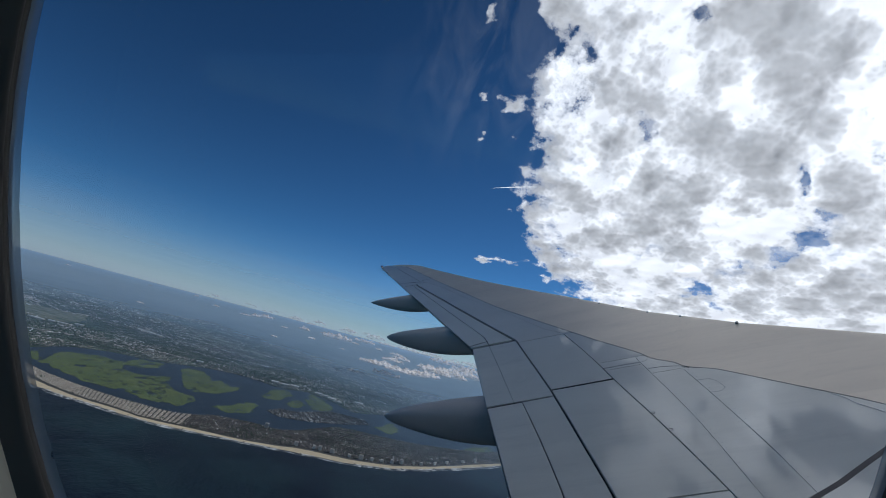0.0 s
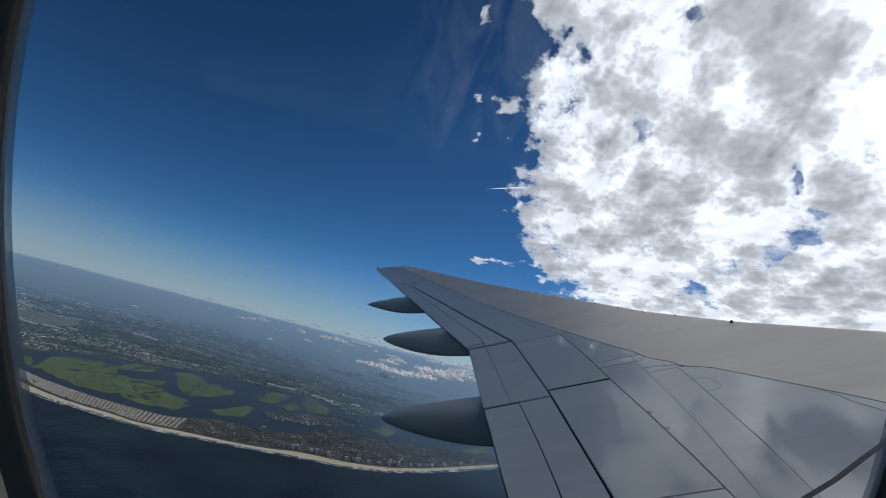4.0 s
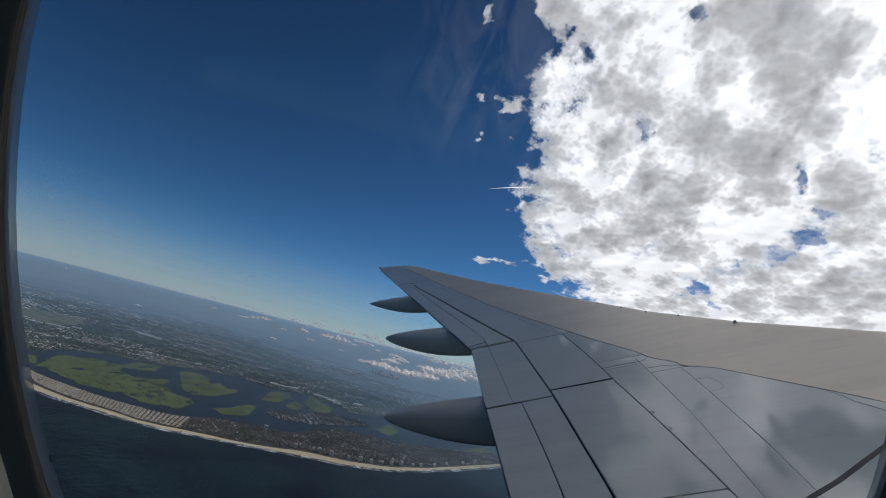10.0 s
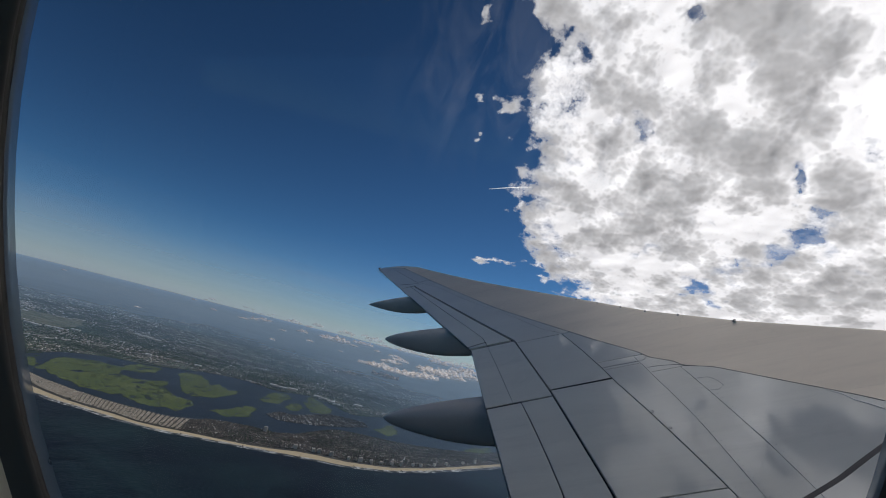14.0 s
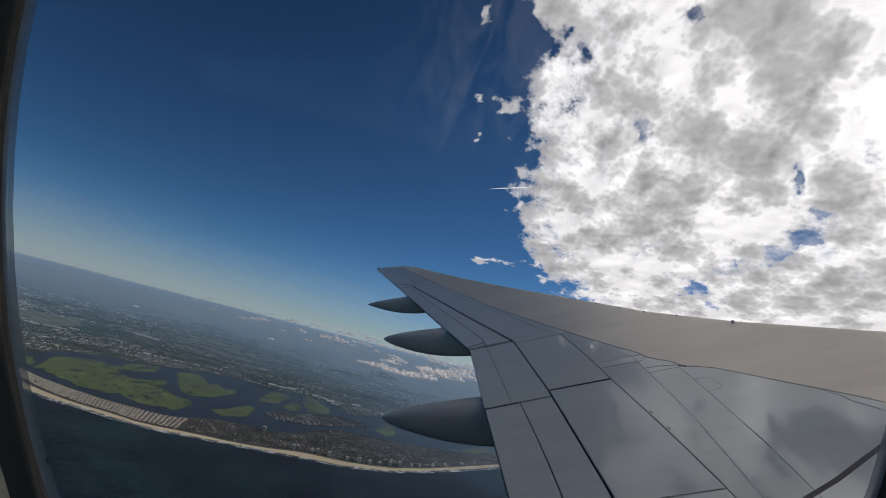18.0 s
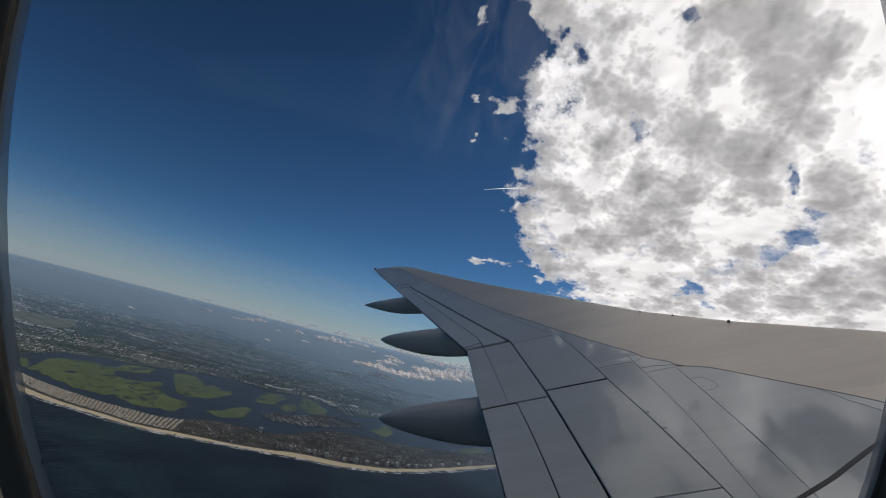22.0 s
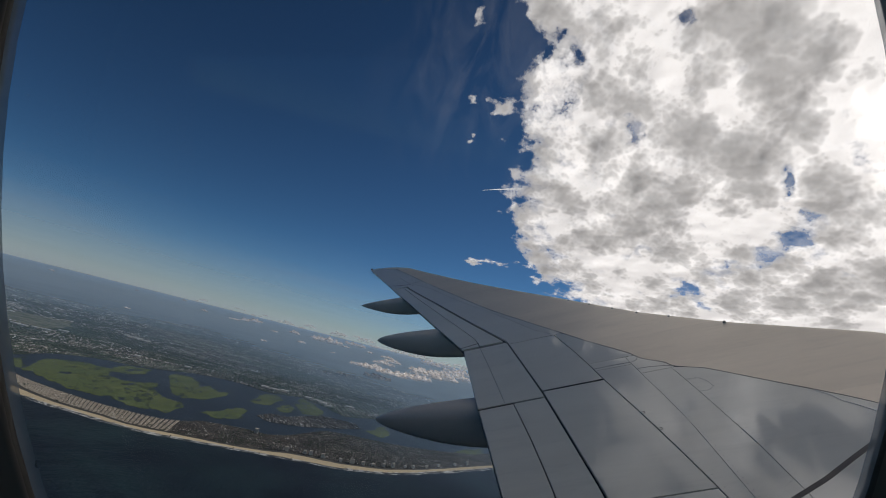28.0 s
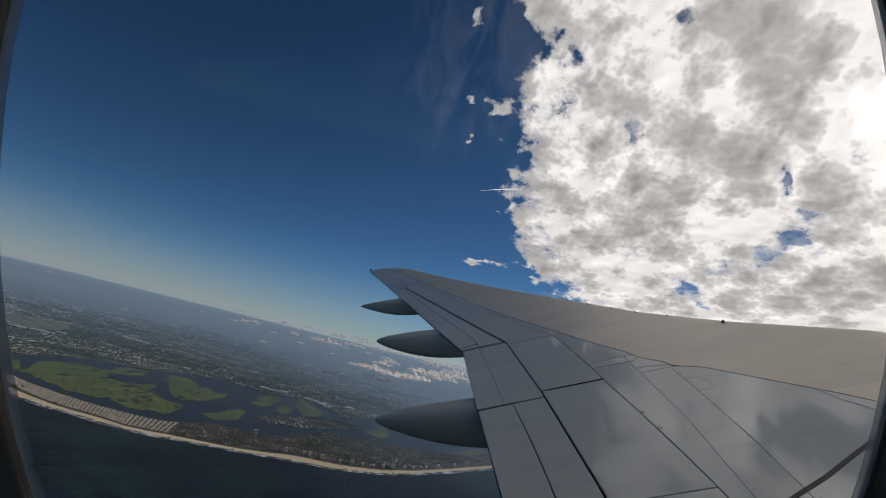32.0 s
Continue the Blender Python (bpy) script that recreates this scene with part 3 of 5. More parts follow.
# the island: short streets from the beach to the bay, houses along both sides
bk = along(BACK, 400)[40:372]
hx, hy, ht, comb, lanes = [], [], [], [], []
AVENUES = ((0.12, 0.3), (0.36, 0.45), (0.64, 0.3), (0.85, 0.25))   # share of the island's width, half width
STEP = 1.86
island = np.vstack([along(BACK, 400), along(BAYSIDE, 400)[::-1]])
d = np.r_[0, np.cumsum(np.hypot(*np.diff(bk, axis=0).T))]
for s in np.arange(0, d[-1], STEP):
    p = np.array([np.interp(s, d, bk[:, 0]), np.interp(s, d, bk[:, 1])])
    resort = p[0] < -94 + rng.normal(0, 0.8)                      # the narrow end, a plain comb of lanes
    turn = radians(np.interp(p[0], (-170, -136, -113, -90, -60, -20, 40), (-33, -27, -21, -11, 2, 19, 35)))
    way, side = np.array([math.sin(turn), math.cos(turn)]), np.array([math.cos(turn), -math.sin(turn)])
    w = np.arange(0.5, 120, 0.36 if resort else 0.52) + rng.uniform(0, 0.3)
    run = p + way * w[:, None]
    inn = inside(run[:, 0], run[:, 1], island)
    if resort and inn.any():
        lanes.append((run[inn][0], run[inn][-1], side))
    for sg in (-0.42, 0.42):
        c_ = run + side * sg + rng.normal(0, 0.03 if resort else 0.12, (len(w), 2))
        ok = inside(c_[:, 0], c_[:, 1], island) & (rng.uniform(size=len(w)) < (0.93 if resort else 0.72)) & ((w % 9.0) > 0.5)
        hx += c_[ok, 0].tolist()
        hy += c_[ok, 1].tolist()
        ht += [math.atan2(side[1], side[0])] * int(ok.sum())
        comb += [resort] * int(ok.sum())
hx, hy, ht, comb = map(np.array, (hx, hy, ht, comb))
n = int(comb.sum())
v, fs = boxes(hx[comb], hy[comb], ht[comb] + rng.normal(0, 0.03, n), rng.uniform(0.36, 0.5, n), rng.uniform(0.28, 0.4, n), rng.uniform(0.2, 0.3, n), 0.16)
tagged(new("beach_cottages", mesh_np("beach_cottages", v, fs, COTTAGES)), "tight rows of small sand-coloured cottages behind the beach", "houses", kind="stuff")
hx, hy, ht = hx[~comb], hy[~comb], ht[~comb]
free = np.ones(len(hx), bool)
for share, half in AVENUES:
    mid_ = along(BACK, 400)[150:330] * (1 - share) + along(BAYSIDE, 400)[150:330] * share
    free &= np.array([np.hypot(*(mid_ - (x_, y_)).T).min() for x_, y_ in zip(hx, hy)]) > half + 0.45
hx, hy, ht = hx[free], hy[free], ht[free]
n = len(hx)
v, fs = boxes(hx, hy, ht + rng.normal(0, 0.04, n), rng.uniform(0.34, 0.55, n), rng.uniform(0.26, 0.45, n), rng.uniform(0.2, 0.4, n), 0.16)
tagged(new("island_houses", mesh_np("island_houses", v, fs, SHADED_TOWN)), "dense rows of small houses with pale and grey roofs", "houses", kind="stuff")
vs, fq = [], []
for a, b, side in lanes:
    o = len(vs)
    vs += [(*(a - side * 0.25), 0.175), (*(a + side * 0.25), 0.175), (*(b + side * 0.25), 0.175), (*(b - side * 0.25), 0.175)]
    fq.append([o, o + 1, o + 2, o + 3])
tagged(new("lanes", mesh_np("lanes", vs, np.array(fq), LANE)), "pale sandy lanes between the rows of island houses", "road", kind="structure")

# avenues that run the length of the town
ends = along(BACK, 400)[150:330], along(BAYSIDE, 400)[150:330]
for share, half in AVENUES:
    mid_ = ends[0] * (1 - share) + ends[1] * share
    tg_ = np.gradient(mid_, axis=0)
    off_ = np.stack([-tg_[:, 1], tg_[:, 0]], 1) / np.hypot(*tg_.T)[:, None] * half
    v = np.vstack([np.c_[mid_ - off_, np.full(180, 0.18)], np.c_[mid_ + off_, np.full(180, 0.18)]])
    tagged(new("avenue", mesh_np("avenue", v, np.array([[j, j + 1, j + 181, j + 180] for j in range(179)]), LANE)), "pale asphalt avenue through the island town", "road", "avenues", "structure")

# the smaller island in the bay: rows of houses between short canals
sheet("bay_island", list(map(tuple, wander(along(ISLE + ISLE[:1], 120)[:-1], 1.2, 8, 61))), 0.15, STREETS, "low built-up island in the bay", "island")
gx, gy = np.meshgrid(np.arange(-86, -14, 0.62), np.arange(292, 366, 0.8))
gx, gy = gx.ravel() + rng.normal(0, 0.1, gx.size), gy.ravel() + rng.normal(0, 0.1, gx.size)
keep = inside(gx, gy, ISLE) & ((gx * 0.9 + gy * 0.42) % 4.0 > 1.1) & (rng.uniform(size=gx.size) < 0.85)
gx, gy = gx[keep], gy[keep]
n = len(gx)
v, fs = boxes(gx, gy, rng.normal(0.4, 0.04, n), rng.uniform(0.4, 0.6, n), rng.uniform(0.45, 0.7, n), rng.uniform(0.25, 0.45, n), 0.15)
tagged(new("bay_island_houses", mesh_np("bay_island_houses", v, fs, HOUSES)), "rows of small pale houses along short canals", "houses", kind="stuff")

x, y = rng.uniform(-260, 200, 60000), rng.uniform(215, 480, 60000)
keep = inside(x, y, island) & (fbm(x / 14, y / 14, 41) > np.where(x < -88, 0.62, 0.43))
x, y = x[keep], y[keep]
n = len(x)
v, fs = clumps(x, y, rng.uniform(0.18, 0.42, n), rng.uniform(0.25, 0.6, n), 0.16, rng)
tagged(new("island_trees", mesh_np("island_trees", v, fs, TREES)), "dark green street trees between the island houses", "trees", kind="stuff")

land = list(SHORE) + [(3000, 4800), (-4000, 4800)]


def scatter(count, lo, hi, seed):
    """Places on the mainland, thicker towards the shore."""
    g = np.random.default_rng(seed)
    r = lo * (hi / lo) ** g.uniform(0, 1, count)
    a = np.radians(g.uniform(-46, 14, count))
    x, y = r * np.sin(a), r * np.cos(a)
    keep = inside(x, y, land)
    return x[keep], y[keep]


FIELD = [(-427, 523), (-400, 506), (-368, 515), (-361, 543), (-318, 471), (-312, 438), (-326, 430), (-342, 431)]
ROADS = [((-460, 568), (-408, 530), 60), ((-301, 533), (-264, 523), 50), ((-279, 570), (-228, 575), 30), ((-220, 413), (-182, 424), 36), ((-183, 500), (-147, 515), 36), ((-729, 922), (-466, 702), 50), ((-408, 664), (-321, 696), 40), ((-133, 413), (-117, 410), 24), ((-285, 360), (-256, 389), 40), ((-818, 1001), (-700, 1080), 30), ((-110, 420), (-92, 426), 36)]


def town(x, y):
    return fbm(x / 70, y / 45, 77) + 0.35 * (fbm(x / 15, y / 12, 78) - 0.5)


x, y = scatter(150000, 300, 1900, 5)
keep = (town(x, y) + rng.normal(0, 0.05, len(x)) > 0.47) & ~inside(x, y, FIELD)
x, y = x[keep], y[keep]
ca, sa = math.cos(0.3), math.sin(0.3)
p_, q_ = x * ca + y * sa, -x * sa + y * ca
p_ = np.round(p_ / 4.2) * 4.2 + rng.choice([-0.6, 0.6], len(p_)) + rng.normal(0, 0.15, len(p_))
x, y = p_ * ca - q_ * sa, p_ * sa + q_ * ca
n, grow = len(x), np.hypot(x, y) / 400
v, fs = boxes(x, y, rng.choice([0.3, 0.34, 0.28], n), rng.uniform(0.26, 0.48, n) * grow, rng.uniform(0.36, 0.7, n) * grow, rng.uniform(0.3, 0.5, n), 0.2)
tagged(new("mainland_houses", mesh_np("mainland_houses", v, fs, HOUSES)), "countless small suburban houses spread over the mainland", "houses", kind="stuff")
x, y = scatter(110000, 295, 1300, 6)
keep = (town(x, y) + rng.normal(0, 0.12, len(x)) < 0.52) & ~inside(x, y, FIELD)
x, y = x[keep], y[keep]
n, grow = len(x), np.hypot(x, y) / 560
v, fs = clumps(x, y, rng.uniform(0.3, 0.7, n) * grow, rng.uniform(0.4, 0.8, n), 0.2, rng)
tagged(new("mainland_trees", mesh_np("mainland_trees", v, fs, TREES)), "dark green trees between the suburban houses", "trees", kind="stuff")
# a grass airfield with two runways
sheet("airfield", list(map(tuple, wander(along(FIELD + FIELD[:1], 120)[:-1], 6.0, 20, 71))), 0.23, FIELD_GRASS, "open dull green grass airfield among the suburbs", "field")
for a, b in (((-463, 576), (-368, 515)),):
    line = along([a, b], 12)
    side = np.array([-(line[-1] - line[0])[1], (line[-1] - line[0])[0]])
    side = side / np.hypot(*side) * 2.2
    v = np.vstack([np.c_[line + side, np.full(12, 0.25)], np.c_[line - side, np.full(12, 0.25)]])
    tagged(new("runway", mesh_np("runway", v, np.array([[j, j + 12, j + 13, j + 1] for j in range(11)]), CONCRETE)), "pale concrete runway across the airfield", "runway", "runways", "structure")
# long rows of pale roofs along the main roads
rx, ry = [], []
for a, b, count in ROADS:
    line = along([a, b], count)
    line = line + rng.normal(0, 1, line.shape) * np.hypot(*line.T)[:, None] * 0.004
    rx += line[:, 0].tolist()
    ry += line[:, 1].tolist()
x, y = np.array(rx), np.array(ry)
n, grow = len(x), np.hypot(x, y) / 480
v, fs = boxes(x, y, rng.choice([0.3, 0.36, 0.24], n), rng.uniform(0.5, 1.6, n) * grow, rng.uniform(0.7, 2.6, n) * grow, rng.uniform(0.4, 0.6, n), 0.2)
tagged(new("roadside_roofs", mesh_np("roadside_roofs", v, fs, WHITE_ROOF)), "long rows of pale roofs along the main roads", "buildings", kind="stuff")
# larger pale roofs in rows: shops, sheds and depots
x, y = scatter(40000, 300, 2400, 8)
keep = fbm(x / 40, y / 14, 99) + rng.normal(0, 0.03, len(x)) > 0.6
x, y = x[keep][:7000], y[keep][:7000]
n, grow = len(x), np.hypot(x, y) / 500
v, fs = boxes(x, y, np.full(n, 0.3), rng.uniform(0.6, 1.4, n) * grow, rng.uniform(0.9, 3.0, n) * grow, rng.uniform(0.3, 0.5, n), 0.2)
tagged(new("pale_sheds", mesh_np("pale_sheds", v, fs, WHITE_ROOF)), "pale flat-roofed sheds and shops among the suburbs", "buildings", kind="stuff")


def block(x, y, turn, w, l, h, label, category, name, roof, group):
    """A plain larger building: body with floor bands, and a roof slab."""
    ob = thing(name, label, category, pose(x, y, 0.18, 0, 0, turn), group)
    floors = max(2, int(h / 0.16))
    vs, fq = [], []
    for i in range(floors):
        z0, z1 = h * i / floors, h * (i + 0.72) / floors
        for grow_, a, b in ((1.0, z0, z1), (0.93, z1, h * (i + 1) / floors)):
            o = len(vs)
            vs += [(sx * w / 2 * grow_, sy * l / 2 * grow_, z) for z in (a, b) for sx, sy in ((-1, -1), (1, -1), (1, 1), (-1, 1))]
            fq += [[o, o + 1, o + 5, o + 4], [o + 1, o + 2, o + 6, o + 5], [o + 2, o + 3, o + 7, o + 6], [o + 3, o, o + 4, o + 7], [o + 4, o + 5, o + 6, o + 7]]
    part("wall", mesh_np("wall", vs, np.array(fq), RENDERED), ob)
    vs = [(sx * w / 2 * 1.03, sy * l / 2 * 1.03, z) for z in (h, h + 0.06) for sx, sy in ((-1, -1), (1, -1), (1, 1), (-1, 1))]
    part("roof", mesh_np("roof", vs, np.array([[3, 2, 1, 0], [4, 5, 6, 7], [0, 1, 5, 4], [1, 2, 6, 5], [2, 3, 7, 6], [3, 0, 4, 7]]), roof), ob)
    return ob


block(-66, 262, 12, 2.0, 1.6, 2.4, "tall white apartment tower beside the bay", "building", "apartment_tower", WHITE_ROOF, "")
g = random.Random(12)
front = along(BACK, 400)
for i in (int(np.abs(front[:, 0] - x_).argmin()) for x_ in (-46, -38, -33, -27, -19, -14, -9, -4, 1, 6, 12, 17, 25, 33, 44, 52)):
    way = front[i + 2] - front[i - 2]
    turn = math.degrees(math.atan2(way[1], way[0]))
    block(front[i][0], front[i][1] + 1.2, turn, g.uniform(1.4, 2.2), g.uniform(0.9, 1.3), g.uniform(1.2, 2.3), "pale apartment block behind the beach", "building", "apartment_block", WHITE_ROOF, "apartment blocks")
for x, y in ((-324, 420), (-317, 419), (-311, 425), (-304, 428), (-302, 446), (-298, 535), (-288, 530), (-280, 528), (-271, 526), (-215, 412), (-177, 421), (-111, 422), (-102, 421), (-95, 427), (-73, 421), (-66, 418), (-59, 412), (-53, 404), (-38, 428)):
    block(x, y, 17 + g.uniform(-4, 4), g.uniform(4.5, 8.0), g.uniform(2.4, 4.0), 1.1, "large pale flat-roofed hall near the shore", "building", "flat_hall", HALL_ROOF, "large halls")


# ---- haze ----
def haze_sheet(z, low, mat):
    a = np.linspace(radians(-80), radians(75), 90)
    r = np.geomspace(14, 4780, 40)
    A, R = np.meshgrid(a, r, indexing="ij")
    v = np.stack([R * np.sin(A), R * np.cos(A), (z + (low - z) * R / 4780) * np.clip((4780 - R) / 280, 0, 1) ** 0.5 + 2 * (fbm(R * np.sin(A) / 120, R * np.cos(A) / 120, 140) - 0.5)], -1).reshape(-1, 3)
    tagged(new("haze_layer", mesh_np("haze_layer", v, grid_faces(90, 40), mat, True)), "thin tinted sheet standing in for haze over the land", "haze", "haze", "stuff")


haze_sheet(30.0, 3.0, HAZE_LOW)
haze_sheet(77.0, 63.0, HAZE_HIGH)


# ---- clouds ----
# its ragged edge: degrees up and degrees round from straight ahead; overhead, unseen, it is spread to light the wing
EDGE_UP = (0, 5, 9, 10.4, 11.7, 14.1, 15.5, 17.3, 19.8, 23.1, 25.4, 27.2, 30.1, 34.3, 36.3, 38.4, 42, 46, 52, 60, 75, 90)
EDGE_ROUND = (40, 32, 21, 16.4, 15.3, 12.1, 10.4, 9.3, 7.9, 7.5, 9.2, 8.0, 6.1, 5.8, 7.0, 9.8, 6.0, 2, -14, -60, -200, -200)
# blue gaps and scraps off the edge: round, up, sizes, weight
RENTS = [(21.1, 30.0, 1.0, 1.3, -0.9), (19.3, 31.2, 0.9, 0.5, -0.6), (16.8, 31.1, 0.9, 0.5, -0.5), (27.0, 34.9, 0.7, 0.6, -0.75), (25.5, 40.9, 0.8, 1.4, -0.7), (23.6, 41.3, 1.0, 0.6, -0.5),
         (19.9, 20.6, 1.0, 0.4, -0.6), (37.2, 25.2, 0.45, 1.0, -0.9), (23.4, 17.1, 1.2, 0.5, -0.5), (40.2, 21.4, 1.4, 0.7, -0.7), (38.2, 19.6, 1.6, 0.7, -0.82), (35.9, 17.9, 1.6, 0.6, -0.84),
         (33.4, 16.4, 1.5, 0.45, -0.55), (31.0, 15.4, 1.4, 0.5, -0.6), (29.1, 13.7, 1.5, 0.5, -0.75), (30.9, 12.7, 1.5, 0.35, -0.7), (27.8, 12.5, 1.4, 0.35, -0.6), (42, 16.8, 1.5, 0.5, -0.35), (41.9, 30.5, 0.5, 0.8, -0.4), (43.5, 34.5, 3.5, 3.0, -0.25),
         # unseen gaps overhead, placed to shape the reflections in the wing
         (20.0, 57.2, 3.2, 1.3, -1.2), (26.5, 60.0, 2.6, 1.4, -1.2), (8.0, 52.0, 1.6, 1.0, -0.9), (-3.0, 56.5, 2.4, 1.8, -1.0), (3.0, 61.5, 2.2, 1.4, -1.0)]
SCRAPS = [(-1.7, 38.1, 0.7, 0.9, 1.0), (-2.4, 39.3, 0.6, 0.6, 0.8), (5.0, 41.2, 2.2, 0.9, 0.9), (8.3, 40.9, 1.0, 0.6, 0.5), (3.0, 30.3, 1.1, 0.7, 0.95), (-0.4, 29.8, 0.9, 0.4, 1.05), (0.5, 26.4, 0.5, 0.3, 0.9), (4.9, 27.3, 0.7, 0.35, 0.75),
          # the last three lie out of view, added for the wing's reflections
          (5.2, 36.3, 0.9, 0.5, 0.5), (7.2, 35.0, 0.9, 0.8, 0.4), (6.4, 25.6, 0.6, 0.5, 0.4), (4.8, 12.4, 1.3, 0.28, 1.3), (8.0, 12.6, 1.5, 0.4, 1.0), (11.0, 12.7, 1.5, 0.5, 0.6), (10.6, 11.4, 1.2, 0.28, 0.9), (13.2, 11.3, 1.4, 0.35, 0.6), (13.6, 10.0, 1.6, 0.25, 0.8), (0.4, 41.2, 1.0, 0.5, 0.9), (-3.0, 45.4, 1.6, 0.7, 1.0), (-6.5, 47.5, 1.8, 0.8, 1.0), (-1.0, 48.5, 1.4, 0.8, 0.8)]
# grey (+) and bright (-) shading painted into the cloud: round, up, sizes, weight
CLOUD_TONES = [(32.0, 39.0, 3.0, 3.0, 0.4), (37.8, 35.4, 3.0, 3.0, 0.4), (34.5, 32.0, 2.6, 2.6, 0.3), (39.2, 39.5, 2.5, 2.5, 0.35), (31.2, 27.9, 2.8, 2.4, 0.35), (34.3, 24.0, 2.3, 2.0, 0.35), (26.4, 21.2, 2.6, 2.0, 0.3), (27.0, 24.9, 2.4, 2.2, 0.3), (39.6, 24.6, 2.0, 2.4, 0.4), (43.0, 27.0, 2.0, 2.0, 0.35),
          (12.6, 39.0, 2.6, 2.2, 0.3), (15.9, 34.9, 2.4, 1.6, 0.2), (10.6, 21.6, 1.8, 1.6, 0.25), (22.6, 25.8, 2.0, 2.0, 0.25), (16.3, 27.1, 2.0, 1.4, 0.2), (37.8, 29.6, 2.0, 1.6, 0.25), (14.6, 15.6, 2.2, 1.2, 0.2), (21.3, 18.3, 2.6, 1.2, 0.15), (43.4, 16.9, 3.0, 1.6, 0.2), (39.8, 14.0, 4.0, 1.4, 0.3),
          # the last entry here is out of view, thinned to light the wing
          (18.4, 39.5, 2.4, 2.2, -0.45), (22.4, 36.8, 2.4, 2.0, -0.45), (26.1, 38.0, 1.6, 2.0, -0.4), (30.2, 34.0, 1.3, 1.6, -0.45), (15.4, 31.3, 2.4, 1.2, -0.3), (36.7, 20.6, 3.0, 1.2, -0.35), (37.4, 27.0, 1.0, 2.2, -0.55), (41.2, 30.6, 1.8, 2.4, -0.6), (43.0, 36.6, 2.0, 4.0, -0.7), (33.1, 20.4, 2.0, 1.6, -0.35), (14.0, 18.4, 2.4, 1.4, -0.25), (21.3, 14.8, 3.2, 1.4, -0.25), (29.8, 22.6, 1.4, 1.6, -0.35), (17.2, 22.7, 2.2, 1.2, -0.3), (31.0, 31.2, 1.4, 1.0, -0.3), (48, 34, 3.5, 6, -0.6),
          # unseen bright tones overhead, added to show in the wing
          (11.5, 56, 2.2, 1.8, -0.7), (15, 62.5, 3.0, 2.0, -0.6), (22, 64, 2.4, 1.8, -0.5)]
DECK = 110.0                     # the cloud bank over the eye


def cloud_deck():
    """A bank of broken cloud that rises from the far horizon to overhead."""
    na, ne = 640, 330
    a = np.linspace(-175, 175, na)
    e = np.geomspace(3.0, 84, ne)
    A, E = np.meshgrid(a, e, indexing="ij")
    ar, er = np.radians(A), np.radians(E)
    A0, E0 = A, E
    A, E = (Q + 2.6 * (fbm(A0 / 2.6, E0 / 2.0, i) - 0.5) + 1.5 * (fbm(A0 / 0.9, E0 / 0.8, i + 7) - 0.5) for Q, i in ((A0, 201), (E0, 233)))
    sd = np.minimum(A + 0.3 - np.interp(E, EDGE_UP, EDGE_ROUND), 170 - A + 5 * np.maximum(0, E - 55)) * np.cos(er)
    cover = np.where(sd > 0, np.clip(sd / 2.2, 0, 1.0) * 0.45 + np.clip((sd - 2.2) / 5, 0, 1) * 0.5 + 0.08, np.clip(sd / 2.2, -2, 0) * 0.5 + 0.08)
    for x, y, sx, sy, w in RENTS + SCRAPS:
        cover += (1.2 if w < 0 else 1.05) * w * np.exp(-(((A - x) * np.cos(er)) / sx) ** 2 / 2 - ((E - y) / sy) ** 2 / 2)
    veil = np.clip((sd - 1.5) / 5, 0, 1) * 0.55
    # the unseen part overhead is toned greyer to dim its reflection in the wing
    tone_mass = 0.6 + 0.62 * np.clip((E - 44) / 6, 0, 1)
    for x, y, sx, sy, w in CLOUD_TONES:
        tone_mass += w * np.exp(-(((A - x) * np.cos(er)) / sx) ** 2 / 2 - ((E - y) / sy) ** 2 / 2)
    veil *= 1 - np.clip((E - 43) / 4, 0, 1)
    tone_mass -= 0.3 * np.clip((17 - E) / 6, 0, 1)
    # higher up, out of view, light and dark heaps are added for the wing's reflections
    heaps_ = fbm(A * np.cos(er) / 9, E / 9, 301) - 0.5
    over = np.clip((E - 43) / 4, 0, 1)
    tone_mass += over * 1.9 * heaps_
    cover += over * (2.2 * (fbm(A * np.cos(er) / 8, E / 8, 311) - 0.5) - 0.12)
    A, E = A0, E0
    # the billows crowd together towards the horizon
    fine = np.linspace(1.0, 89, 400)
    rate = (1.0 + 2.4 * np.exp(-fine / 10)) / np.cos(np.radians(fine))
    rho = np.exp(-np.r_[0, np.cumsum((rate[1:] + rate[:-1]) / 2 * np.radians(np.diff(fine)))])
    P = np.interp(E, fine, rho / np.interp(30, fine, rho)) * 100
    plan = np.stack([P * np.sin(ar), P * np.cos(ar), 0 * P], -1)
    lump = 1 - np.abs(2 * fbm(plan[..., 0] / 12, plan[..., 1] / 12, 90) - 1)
    S = DECK * (1 + np.exp(-E / 11)) * (1 - 0.03 * lump - 0.03 * np.clip(tone_mass - 0.6, 0, 1))
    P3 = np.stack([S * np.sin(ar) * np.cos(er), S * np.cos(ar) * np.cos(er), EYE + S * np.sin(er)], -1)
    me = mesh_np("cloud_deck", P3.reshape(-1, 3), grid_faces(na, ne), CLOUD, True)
    for name, values in (("cover", cover), ("tone_mass", tone_mass), ("veil", veil)):
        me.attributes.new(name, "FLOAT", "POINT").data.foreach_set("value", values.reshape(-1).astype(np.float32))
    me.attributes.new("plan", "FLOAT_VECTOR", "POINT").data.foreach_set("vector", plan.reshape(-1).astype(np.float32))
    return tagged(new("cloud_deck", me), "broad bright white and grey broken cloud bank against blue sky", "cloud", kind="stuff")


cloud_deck()


